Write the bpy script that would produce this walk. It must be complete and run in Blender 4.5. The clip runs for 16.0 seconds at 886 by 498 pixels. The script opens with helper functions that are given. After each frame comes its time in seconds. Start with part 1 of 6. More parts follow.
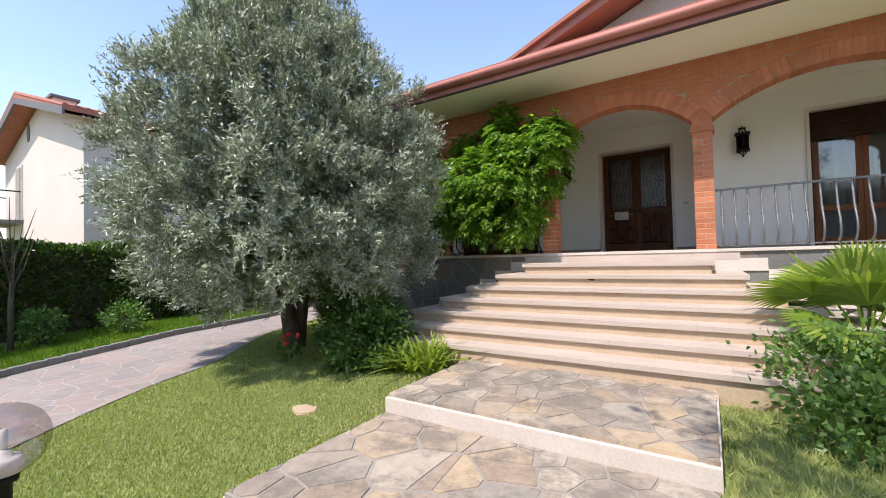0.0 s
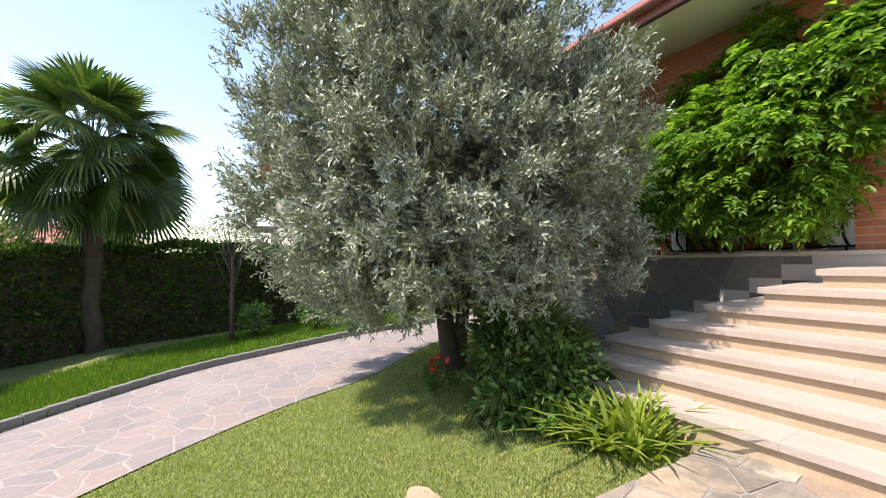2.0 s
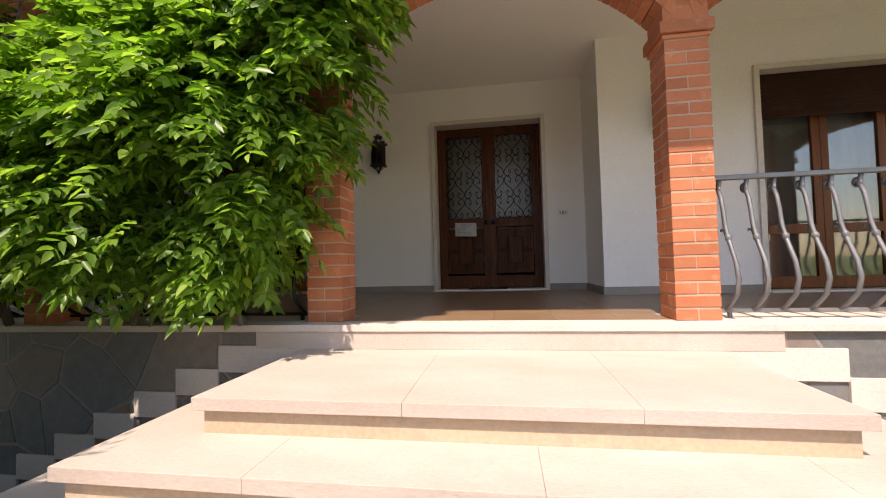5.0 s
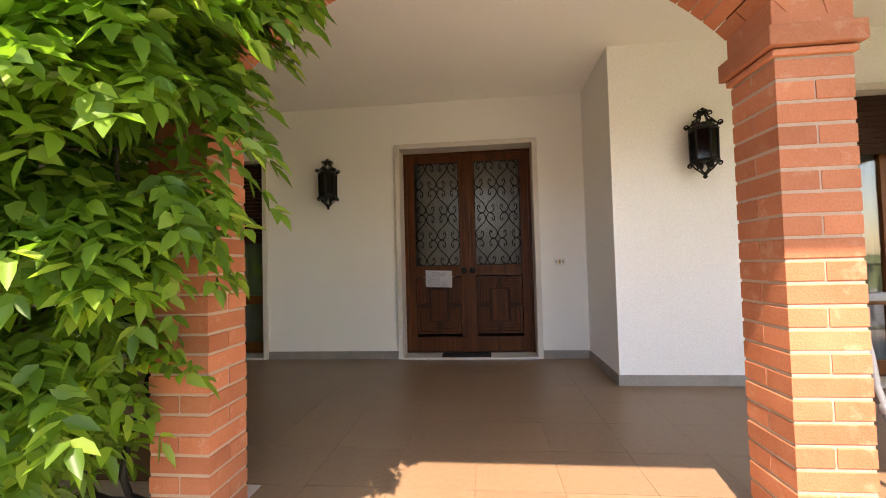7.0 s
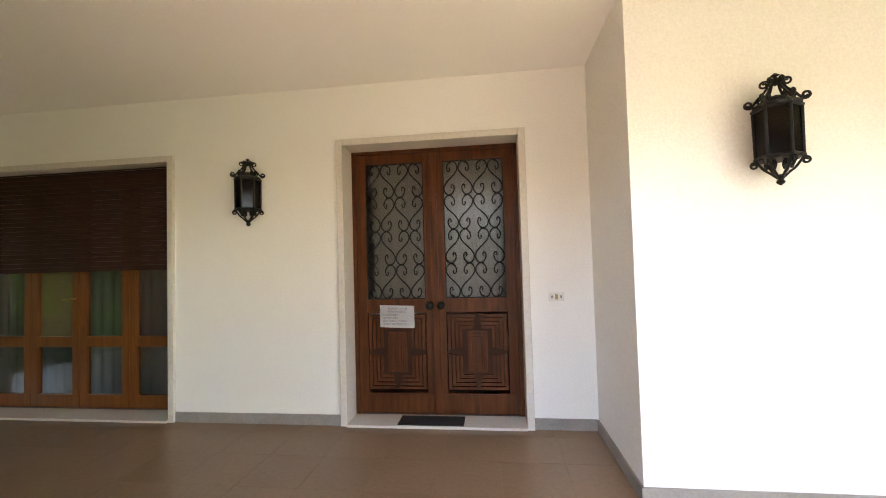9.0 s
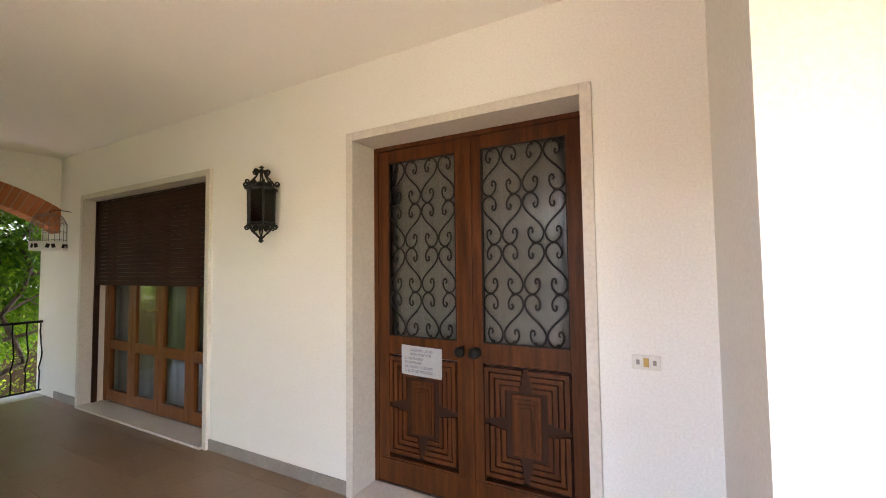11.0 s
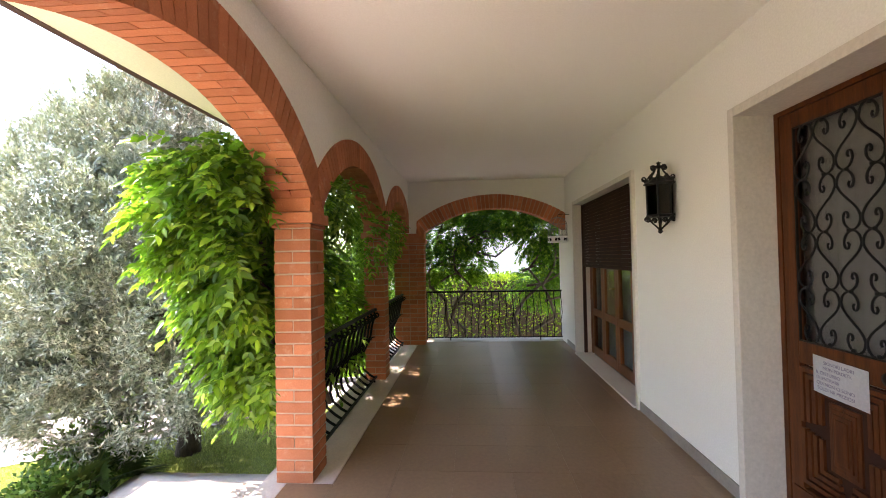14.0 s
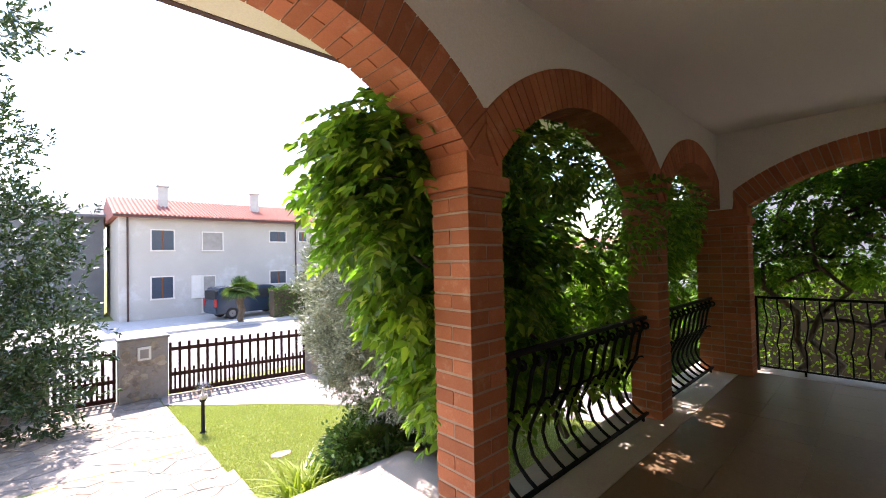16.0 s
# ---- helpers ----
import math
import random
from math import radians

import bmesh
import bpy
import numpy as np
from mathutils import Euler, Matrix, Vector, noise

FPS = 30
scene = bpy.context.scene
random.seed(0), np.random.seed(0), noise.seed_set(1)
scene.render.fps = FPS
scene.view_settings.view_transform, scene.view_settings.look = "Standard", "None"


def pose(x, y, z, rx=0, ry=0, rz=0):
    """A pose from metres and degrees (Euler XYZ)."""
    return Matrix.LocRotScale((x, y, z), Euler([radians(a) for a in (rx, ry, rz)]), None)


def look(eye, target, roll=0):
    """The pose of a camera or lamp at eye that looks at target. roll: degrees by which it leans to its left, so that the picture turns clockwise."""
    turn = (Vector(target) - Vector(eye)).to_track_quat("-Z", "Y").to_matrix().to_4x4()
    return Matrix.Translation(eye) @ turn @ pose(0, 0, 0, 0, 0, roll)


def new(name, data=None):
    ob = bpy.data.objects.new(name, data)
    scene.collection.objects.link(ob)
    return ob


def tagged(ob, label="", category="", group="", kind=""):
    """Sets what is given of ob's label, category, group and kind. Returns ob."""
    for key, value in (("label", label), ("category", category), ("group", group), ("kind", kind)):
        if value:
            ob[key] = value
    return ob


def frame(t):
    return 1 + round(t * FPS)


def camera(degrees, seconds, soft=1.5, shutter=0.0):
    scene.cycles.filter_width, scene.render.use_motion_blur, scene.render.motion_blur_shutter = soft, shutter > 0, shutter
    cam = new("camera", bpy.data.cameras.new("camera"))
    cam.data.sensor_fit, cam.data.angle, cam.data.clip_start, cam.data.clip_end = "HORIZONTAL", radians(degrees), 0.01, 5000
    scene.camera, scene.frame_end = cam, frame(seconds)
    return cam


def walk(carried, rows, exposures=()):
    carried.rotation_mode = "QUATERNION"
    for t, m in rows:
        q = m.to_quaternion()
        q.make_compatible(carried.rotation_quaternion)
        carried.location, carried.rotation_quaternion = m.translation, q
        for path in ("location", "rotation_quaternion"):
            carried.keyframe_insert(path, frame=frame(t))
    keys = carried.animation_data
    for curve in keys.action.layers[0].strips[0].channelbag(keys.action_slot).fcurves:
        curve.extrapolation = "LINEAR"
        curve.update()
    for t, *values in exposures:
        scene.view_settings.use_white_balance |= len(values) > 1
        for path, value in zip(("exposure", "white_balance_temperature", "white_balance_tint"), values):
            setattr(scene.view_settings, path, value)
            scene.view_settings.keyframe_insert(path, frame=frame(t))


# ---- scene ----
cam = camera(94.5, 16.0, soft=1.0)

PATH = [
    (0, (2.15, -10.133, -0.05), (1.058, -8.459, -0.002), -1.4),
    (0.5, (1.92, -9.858, -0.097), (0.536, -8.416, -0.043), -0.9),
    (1, (1.612, -9.564, -0.006), (-0.003, -8.385, 0.037), -1.1),
    (1.5, (1.362, -9.151, -0.037), (-0.38, -8.17, 0.016), -1.2),
    (2, (1.157, -8.709, 0.014), (-0.575, -7.711, 0.066), -1.5),
    (2.5, (1.084, -8.198, 0.097), (-0.49, -6.965, 0.157), -1.6),
    (3, (1.049, -7.668, 0.138), (-0.269, -6.164, 0.2), -1.7),
    (3.5, (1.04, -7.174, 0.177), (0.008, -5.462, 0.246), -1.7),
    (4, (1.02, -6.7, 0.263), (0.321, -4.828, 0.329), -1.7),
    (4.5, (1.021, -6.17, 0.314), (0.592, -4.218, 0.377), -1.6),
    (4.6, (0.991, -6.036, 0.319), (0.623, -4.071, 0.392), -1.5),
    (7, (0.959, -4.436, 1.034), (0.758, -2.447, 1.102), -1.5),
    (7.5, (0.96, -4.173, 1.112), (0.776, -2.183, 1.186), -1.5),
    (8, (1.068, -3.903, 1.17), (0.877, -1.914, 1.245), -1.5),
    (8.5, (1.194, -3.618, 1.239), (0.991, -1.63, 1.309), -1.6),
    (11, (1.837, -2.081, 1.449), (0.884, -0.326, 1.545), -0.7),
    (11.5, (2.207, -2.06, 1.466), (0.936, -0.520, 1.559), -0.5),
    (12, (2.575, -2.058, 1.478), (1.012, -0.812, 1.552), -0.8),
    (12.5, (2.766, -1.968, 1.482), (0.995, -1.042, 1.549), -0.7),
    (13, (2.858, -1.831, 1.47), (0.951, -1.229, 1.527), -0.8),
    (13.5, (2.797, -1.714, 1.464), (0.811, -1.483, 1.510), -0.9),
    (14, (2.575, -1.588, 1.497), (0.580, -1.726, 1.538), -1.1),
    (14.5, (2.279, -1.451, 1.505), (0.348, -1.972, 1.541), -1.2),
    (15, (1.898, -1.387, 1.477), (0.098, -2.258, 1.512), -1.3),
    (15.3, (1.703, -1.365, 1.427), (0.007, -2.425, 1.479), -1.3),
    (15.5, (1.552, -1.407, 1.443), (-0.067, -2.581, 1.482), -1.3),
    (16, (1.265, -1.363, 1.418), (-0.099, -2.825, 1.464), -1.3),
]
walk(cam, [(t, look(e, g, r)) for t, e, g, r in PATH],
     exposures=[(0, 1.25, 6600, 17), (2.5, 1.5, 7000, 18), (4.6, 1.5, 7300, 23), (7, 2.55, 7800, 24), (8.5, 3.4, 7500, 21), (11, 3.75, 7200, 25), (12.5, 3.5, 7100, 24), (14, 3.4, 6900, 25), (15, 3.0, 6700, 25), (16, 2.5, 6800, 26)])

# ==== world, sun and exposure ====
SUN_TO = Vector((-0.08, -0.52, 0.85)).normalized()
world = bpy.data.worlds.new("sky")
world.use_nodes = True
scene.world = world
wn = world.node_tree.nodes
sky = wn.new("ShaderNodeTexSky")
sky.sky_type, sky.sun_disc = "NISHITA", False
sky.sun_elevation, sky.sun_rotation = math.asin(SUN_TO.z), math.atan2(SUN_TO.x, SUN_TO.y)
sky.air_density, sky.dust_density, sky.ozone_density = 1.2, 0.5, 1.0
wn["Background"].inputs[1].default_value = 0.125
world.node_tree.links.new(sky.outputs[0], wn["Background"].inputs[0])
sun = new("sun", bpy.data.lights.new("sun", "SUN"))
sun.data.energy, sun.data.angle, sun.data.color = 2.45, radians(0.53), (1.0, 0.95, 0.87)
sun.matrix_world = look(SUN_TO * 40, (0, 0, 0))

# ==== materials ====
MATS = {}


def node_mat(name):
    m = bpy.data.materials.new(name)
    m.use_nodes = True
    nt = m.node_tree
    MATS[name] = m
    return m, nt, nt.nodes["Principled BSDF"]


def add(nt, kind, **vals):
    n = nt.nodes.new(kind)
    for k, v in vals.items():
        n.inputs[k].default_value = v
    return n


def coords(nt, local=False):
    if local:
        return nt.nodes.new("ShaderNodeTexCoord").outputs["Object"]
    return nt.nodes.new("ShaderNodeNewGeometry").outputs["Position"]


def ramp(nt, src, stops):
    r = nt.nodes.new("ShaderNodeValToRGB")
    e = r.color_ramp.elements
    while len(e) < len(stops):
        e.new(0.5)
    for i, (p, c) in enumerate(stops):
        e[i].position, e[i].color = p, (*c, 1)
    nt.links.new(src, r.inputs[0])
    return r.outputs[0]


def mixc(nt, fac, a, b, mode="MIX"):
    n = nt.nodes.new("ShaderNodeMix")
    n.data_type, n.blend_type = "RGBA", mode
    for sock, v in ((n.inputs[0], fac), (n.inputs[6], a), (n.inputs[7], b)):
        if isinstance(v, (int, float)):
            sock.default_value = v
        elif isinstance(v, tuple):
            sock.default_value = (*v, 1)
        else:
            nt.links.new(v, sock)
    return n.outputs[2]


def noise_tex(nt, vec, scale, detail=5, rough=0.6, stretch=None):
    n = add(nt, "ShaderNodeTexNoise", Scale=scale, Detail=detail, Roughness=rough)
    if stretch:
        mp = nt.nodes.new("ShaderNodeMapping")
        mp.inputs["Scale"].default_value = stretch
        nt.links.new(vec, mp.inputs[0])
        vec = mp.outputs[0]
    nt.links.new(vec, n.inputs["Vector"])
    return n.outputs["Fac"]


def bump(nt, b, src, strength, dist=0.01):
    n = add(nt, "ShaderNodeBump", Strength=strength, Distance=dist)
    nt.links.new(src, n.inputs["Height"])
    nt.links.new(n.outputs[0], b.inputs["Normal"])


def surface(name, c1, c2, scale=3.0, rough=0.7, relief=0.3, fine=60.0, spots=None, spot_scale=6.0, vary=0.0,
            metal=0.0, local=False, stretch=None, dist=0.006):
    """Two scales of colour noise, optional stains with their own colour, relief from the fine noise."""
    m, nt, b = node_mat(name)
    v = coords(nt, local)
    big = noise_tex(nt, v, scale, 5, 0.62, stretch)
    small = noise_tex(nt, v, fine, 4, 0.6, stretch)
    col = ramp(nt, big, [(0.3, c1), (0.72, c2)])
    col = mixc(nt, 0.28, col, ramp(nt, small, [(0.3, tuple(x * 0.72 for x in c1)), (0.7, tuple(min(1, x * 1.12) for x in c2))]))
    if spots:
        s = noise_tex(nt, v, spot_scale, 6, 0.7)
        f = ramp(nt, s, [(0.56, (0, 0, 0)), (0.68, (0.8, 0.8, 0.8))])
        col = mixc(nt, f, col, spots)
    if vary:
        oi = nt.nodes.new("ShaderNodeObjectInfo")
        hs = add(nt, "ShaderNodeHueSaturation")
        mr = add(nt, "ShaderNodeMapRange")
        mr.inputs[3].default_value, mr.inputs[4].default_value = 1 - vary, 1 + vary
        nt.links.new(oi.outputs["Random"], mr.inputs[0])
        nt.links.new(mr.outputs[0], hs.inputs["Value"])
        nt.links.new(col, hs.inputs["Color"])
        col = hs.outputs[0]
    nt.links.new(col, b.inputs["Base Color"])
    rr = add(nt, "ShaderNodeMapRange")
    rr.inputs[3].default_value, rr.inputs[4].default_value = rough - 0.1, min(1, rough + 0.1)
    nt.links.new(small, rr.inputs[0])
    nt.links.new(rr.outputs[0], b.inputs["Roughness"])
    b.inputs["Metallic"].default_value = metal
    if relief:
        bump(nt, b, small, relief, dist)
    return m


def leaf_mat(name, c1, c2, under, trans=0.35, rough=0.45, spec=0.4, passing=1.0):
    """Leaf: colour by island and by tree-wide noise, light passes through the blade."""
    m, nt, b = node_mat(name)
    g = nt.nodes.new("ShaderNodeNewGeometry")
    col = ramp(nt, g.outputs["Random Per Island"], [(0.0, c1), (0.75, c2), (1.0, under)])
    big = noise_tex(nt, g.outputs["Position"], 1.3, 3, 0.5)
    col = mixc(nt, ramp(nt, big, [(0.35, (0, 0, 0)), (0.7, (0.5, 0.5, 0.5))]), col, c2)
    nt.links.new(col, b.inputs["Base Color"])
    b.inputs["Roughness"].default_value, b.inputs["Specular IOR Level"].default_value = rough, spec
    t = nt.nodes.new("ShaderNodeBsdfTranslucent")
    br = mixc(nt, 1.0, col, (passing, 1.15 * passing, 0.45 * passing), "MULTIPLY")
    nt.links.new(br, t.inputs[0])
    mx = nt.nodes.new("ShaderNodeMixShader")
    mx.inputs[0].default_value = trans
    nt.links.new(b.outputs[0], mx.inputs[1])
    nt.links.new(t.outputs[0], mx.inputs[2])
    nt.links.new(mx.outputs[0], nt.nodes["Material Output"].inputs[0])
    return m


def flag_mat(name, tones, joint, scale, rough=0.75, upright=False):
    """Crazy paving: one tone a stone, grey joints, worn pale patches."""
    m, nt, b = node_mat(name)
    v = coords(nt)
    if upright:
        sx, cx = nt.nodes.new("ShaderNodeSeparateXYZ"), nt.nodes.new("ShaderNodeCombineXYZ")
        nt.links.new(v, sx.inputs[0])
        for i, j in ((0, 0), (2, 1), (1, 2)):
            nt.links.new(sx.outputs[i], cx.inputs[j])
        v = cx.outputs[0]
    wob = add(nt, "ShaderNodeTexNoise", Scale=2.2, Detail=2.0)
    nt.links.new(v, wob.inputs["Vector"])
    va = nt.nodes.new("ShaderNodeVectorMath")
    va.operation = "MULTIPLY_ADD"
    va.inputs[1].default_value = (0.22, 0.22, 0.0)
    nt.links.new(wob.outputs["Color"], va.inputs[0])
    nt.links.new(v, va.inputs[2])
    vec = va.outputs[0]
    vo = add(nt, "ShaderNodeTexVoronoi", Scale=scale)
    vo.voronoi_dimensions = "2D"
    ed = add(nt, "ShaderNodeTexVoronoi", Scale=scale)
    ed.voronoi_dimensions, ed.feature = "2D", "DISTANCE_TO_EDGE"
    nt.links.new(vec, vo.inputs["Vector"])
    nt.links.new(vec, ed.inputs["Vector"])
    sep = nt.nodes.new("ShaderNodeSeparateColor")
    nt.links.new(vo.outputs["Color"], sep.inputs[0])
    n = len(tones)
    col = ramp(nt, sep.outputs[0], [(i / n, c) for i, c in enumerate(tones)])
    grain = noise_tex(nt, v, 14, 7, 0.7)
    col = mixc(nt, 0.35, col, ramp(nt, grain, [(0.3, tuple(0.6 * x for x in tones[0])), (0.7, tuple(min(1, 1.2 * x) for x in tones[-1]))]))
    wear = noise_tex(nt, v, 1.1, 5, 0.65)
    col = mixc(nt, ramp(nt, wear, [(0.5, (0, 0, 0)), (0.75, (0.55, 0.55, 0.55))]), col, joint)
    jf = ramp(nt, ed.outputs["Distance"], [(0.018, (1, 1, 1)), (0.045, (0, 0, 0))])
    col = mixc(nt, jf, col, joint)
    nt.links.new(col, b.inputs["Base Color"])
    b.inputs["Roughness"].default_value = rough
    hm = mixc(nt, 0.3, ramp(nt, ed.outputs["Distance"], [(0.0, (0, 0, 0)), (0.06, (1, 1, 1))]), grain)
    bump(nt, b, hm, 0.5, 0.012)
    return m


surface("plaster", (0.88, 0.84, 0.77), (0.91, 0.88, 0.82), 0.9, 0.85, 0.22, 90, dist=0.004)
surface("rough_plaster", (0.86, 0.83, 0.78), (0.89, 0.865, 0.82), 1.2, 0.9, 0.3, 70, dist=0.006)
surface("ceiling_paint", (0.90, 0.86, 0.80), (0.93, 0.90, 0.85), 0.7, 0.9, 0.08, 120, dist=0.002)
surface("soffit_paint", (0.84, 0.79, 0.64), (0.88, 0.84, 0.71), 0.8, 0.85, 0.1, 80)
surface("brick", (0.42, 0.135, 0.062), (0.54, 0.20, 0.10), 5, 0.85, 0.55, 120, spots=(0.55, 0.27, 0.16), spot_scale=9, vary=0.18, dist=0.004)
surface("mortar", (0.40, 0.27, 0.19), (0.50, 0.36, 0.26), 8, 0.9, 0.5, 140)
surface("travertine", (0.435, 0.352, 0.29), (0.545, 0.462, 0.395), 1.6, 0.62, 0.25, 45, spots=(0.44, 0.37, 0.31), spot_scale=4.2, stretch=(1, 2.5, 2.5))
surface("riser_stone", (0.44, 0.32, 0.21), (0.55, 0.42, 0.29), 2.2, 0.75, 0.3, 50, spots=(0.40, 0.33, 0.24), spot_scale=4)
surface("pale_stone", (0.52, 0.45, 0.39), (0.64, 0.57, 0.50), 2.4, 0.7, 0.3, 55, spots=(0.5, 0.46, 0.42), spot_scale=5)
surface("grey_stone", (0.24, 0.21, 0.18), (0.36, 0.32, 0.28), 3, 0.6, 0.25, 60)
surface("white_stone", (0.62, 0.56, 0.48), (0.74, 0.68, 0.60), 1.8, 0.5, 0.12, 50)
surface("terracotta_paint", (0.40, 0.14, 0.105), (0.49, 0.19, 0.145), 2, 0.6, 0.15, 70, spots=(0.42, 0.18, 0.13))
surface("roof_tile", (0.31, 0.10, 0.07), (0.43, 0.16, 0.11), 3, 0.8, 0.4, 40, spots=(0.35, 0.16, 0.11))
surface("gutter", (0.06, 0.03, 0.025), (0.10, 0.05, 0.04), 3, 0.5, 0.1, 40)
surface("core_brown", (0.07, 0.05, 0.035), (0.13, 0.095, 0.06), 5, 0.95, 0.9, 60, dist=0.03)
surface("turf", (0.17, 0.21, 0.05), (0.28, 0.31, 0.09), 1.4, 0.95, 0.9, 90, spots=(0.26, 0.22, 0.09), spot_scale=2.3, dist=0.02)
surface("asphalt", (0.24, 0.23, 0.22), (0.31, 0.30, 0.285), 1.2, 0.9, 0.4, 120)
surface("concrete", (0.42, 0.40, 0.37), (0.55, 0.53, 0.49), 2, 0.85, 0.4, 60, spots=(0.3, 0.29, 0.26))
surface("bark", (0.075, 0.055, 0.04), (0.17, 0.135, 0.10), 9, 0.95, 1.0, 40, stretch=(1, 1, 0.25), dist=0.03)
surface("palm_fibre", (0.06, 0.04, 0.025), (0.15, 0.105, 0.06), 12, 0.95, 1.0, 60, stretch=(1, 1, 0.4), dist=0.03)
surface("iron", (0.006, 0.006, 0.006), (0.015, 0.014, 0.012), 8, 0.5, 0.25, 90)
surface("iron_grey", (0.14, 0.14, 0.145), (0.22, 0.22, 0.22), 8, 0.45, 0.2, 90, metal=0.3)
surface("wood_door", (0.026, 0.0075, 0.0024), (0.145, 0.043, 0.011), 4, 0.45, 0.25, 60, stretch=(6, 6, 0.5), dist=0.002)
surface("wood_light", (0.12, 0.036, 0.008), (0.23, 0.075, 0.017), 4, 0.4, 0.2, 60, stretch=(6, 6, 0.5), dist=0.002)
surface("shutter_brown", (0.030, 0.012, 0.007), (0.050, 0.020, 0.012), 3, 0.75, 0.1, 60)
surface("rubber", (0.01, 0.01, 0.01), (0.02, 0.02, 0.02), 6, 0.8, 0.2, 80)
surface("paper", (0.80, 0.79, 0.78), (0.86, 0.85, 0.84), 8, 0.35, 0.05, 80)
surface("ink", (0.25, 0.22, 0.32), (0.35, 0.3, 0.4), 8, 0.6, 0.0)
surface("ivory_plastic", (0.74, 0.71, 0.62), (0.79, 0.76, 0.68), 5, 0.35, 0.02)
surface("brass", (0.35, 0.24, 0.09), (0.45, 0.32, 0.12), 8, 0.4, 0.1, 80, metal=0.9)
surface("white_enamel", (0.75, 0.74, 0.70), (0.82, 0.80, 0.77), 6, 0.45, 0.05)
surface("curtain", (0.50, 0.48, 0.455), (0.66, 0.64, 0.61), 14, 0.9, 0.3, 90, stretch=(1, 1, 0.03))
surface("house_render", (0.42, 0.38, 0.33), (0.50, 0.46, 0.405), 0.5, 0.9, 0.3, 50, spots=(0.56, 0.54, 0.51), spot_scale=0.5)
surface("cardboard", (0.36, 0.24, 0.13), (0.44, 0.30, 0.17), 4, 0.85, 0.1, 60)
surface("slate_render", (0.12, 0.12, 0.125), (0.17, 0.17, 0.175), 0.6, 0.9, 0.2, 50)
surface("house_cream", (0.58, 0.50, 0.44), (0.66, 0.58, 0.52), 0.5, 0.9, 0.3, 50)
surface("green_shutter", (0.03, 0.26, 0.19), (0.05, 0.33, 0.24), 2, 0.6, 0.1)
surface("car_paint", (0.018, 0.035, 0.06), (0.025, 0.045, 0.075), 1, 0.25, 0.0)
surface("red_lens", (0.4, 0.02, 0.015), (0.5, 0.03, 0.02), 4, 0.3, 0.0)
surface("petal_red", (0.62, 0.03, 0.02), (0.75, 0.08, 0.05), 20, 0.6, 0.0)
leaf_mat("olive_leaf", (0.12, 0.145, 0.088), (0.40, 0.44, 0.32), (0.68, 0.72, 0.60), 0.06, 0.4, 0.5)
# darker copy of vine_leaf: shade at the porch end is put into its colour
leaf_mat("shaded_vine_leaf", (0.035, 0.09, 0.013), (0.095, 0.20, 0.024), (0.24, 0.35, 0.05), 0.5, 0.4, 0.35, 1.6)
leaf_mat("lush_grass", (0.07, 0.155, 0.015), (0.16, 0.28, 0.026), (0.32, 0.41, 0.06), 0.4, 0.5, 0.25)
# brighter hedge leaf: the sunlight on the strip is put into its yellow-green
leaf_mat("sunlit_hedge_leaf", (0.11, 0.22, 0.02), (0.25, 0.37, 0.03), (0.48, 0.55, 0.06), 0.45, 0.45, 0.3)
leaf_mat("glossy_leaf", (0.022, 0.05, 0.016), (0.05, 0.095, 0.03), (0.11, 0.15, 0.06), 0.12, 0.3, 0.5)
leaf_mat("vine_leaf", (0.055, 0.125, 0.018), (0.165, 0.29, 0.04), (0.36, 0.48, 0.095), 0.5, 0.38, 0.4, 1.6)
leaf_mat("hedge_leaf", (0.028, 0.07, 0.012), (0.07, 0.14, 0.022), (0.24, 0.31, 0.035), 0.28, 0.45, 0.25)
leaf_mat("shrub_leaf", (0.05, 0.12, 0.025), (0.15, 0.27, 0.065), (0.36, 0.46, 0.19), 0.35, 0.4, 0.35)
leaf_mat("palm_leaf", (0.025, 0.06, 0.013), (0.06, 0.105, 0.025), (0.15, 0.18, 0.05), 0.3, 0.4, 0.35, 1.5)
leaf_mat("spike_leaf", (0.11, 0.19, 0.022), (0.22, 0.32, 0.045), (0.42, 0.47, 0.10), 0.4, 0.4, 0.4)
leaf_mat("grass_blade", (0.25, 0.30, 0.10), (0.42, 0.46, 0.18), (0.64, 0.62, 0.32), 0.4, 0.7, 0.2)
leaf_mat("far_leaf", (0.07, 0.11, 0.035), (0.13, 0.18, 0.05), (0.20, 0.24, 0.08), 0.35, 0.6, 0.2)
for m_name, spec in (("wood_door", 0.22), ("wood_light", 0.25), ("shutter_brown", 0.2), ("iron", 0.2), ("brick", 0.25), ("gutter", 0.25)):
    MATS[m_name].node_tree.nodes["Principled BSDF"].inputs["Specular IOR Level"].default_value = spec
flag_mat("drive_flags", [(0.25, 0.21, 0.19), (0.32, 0.27, 0.245), (0.38, 0.28, 0.235), (0.27, 0.24, 0.225)], (0.375, 0.33, 0.30), 3.4)
flag_mat("wall_flags", [(0.19, 0.185, 0.17), (0.26, 0.25, 0.23), (0.33, 0.22, 0.13), (0.20, 0.21, 0.20)], (0.235, 0.22, 0.20), 2.6, upright=True)
surface("kerb_stone", (0.17, 0.165, 0.15), (0.26, 0.25, 0.235), 3, 0.85, 0.4, 60)
surface("joint_mortar", (0.26, 0.23, 0.20), (0.36, 0.32, 0.28), 6, 0.9, 0.5, 90)


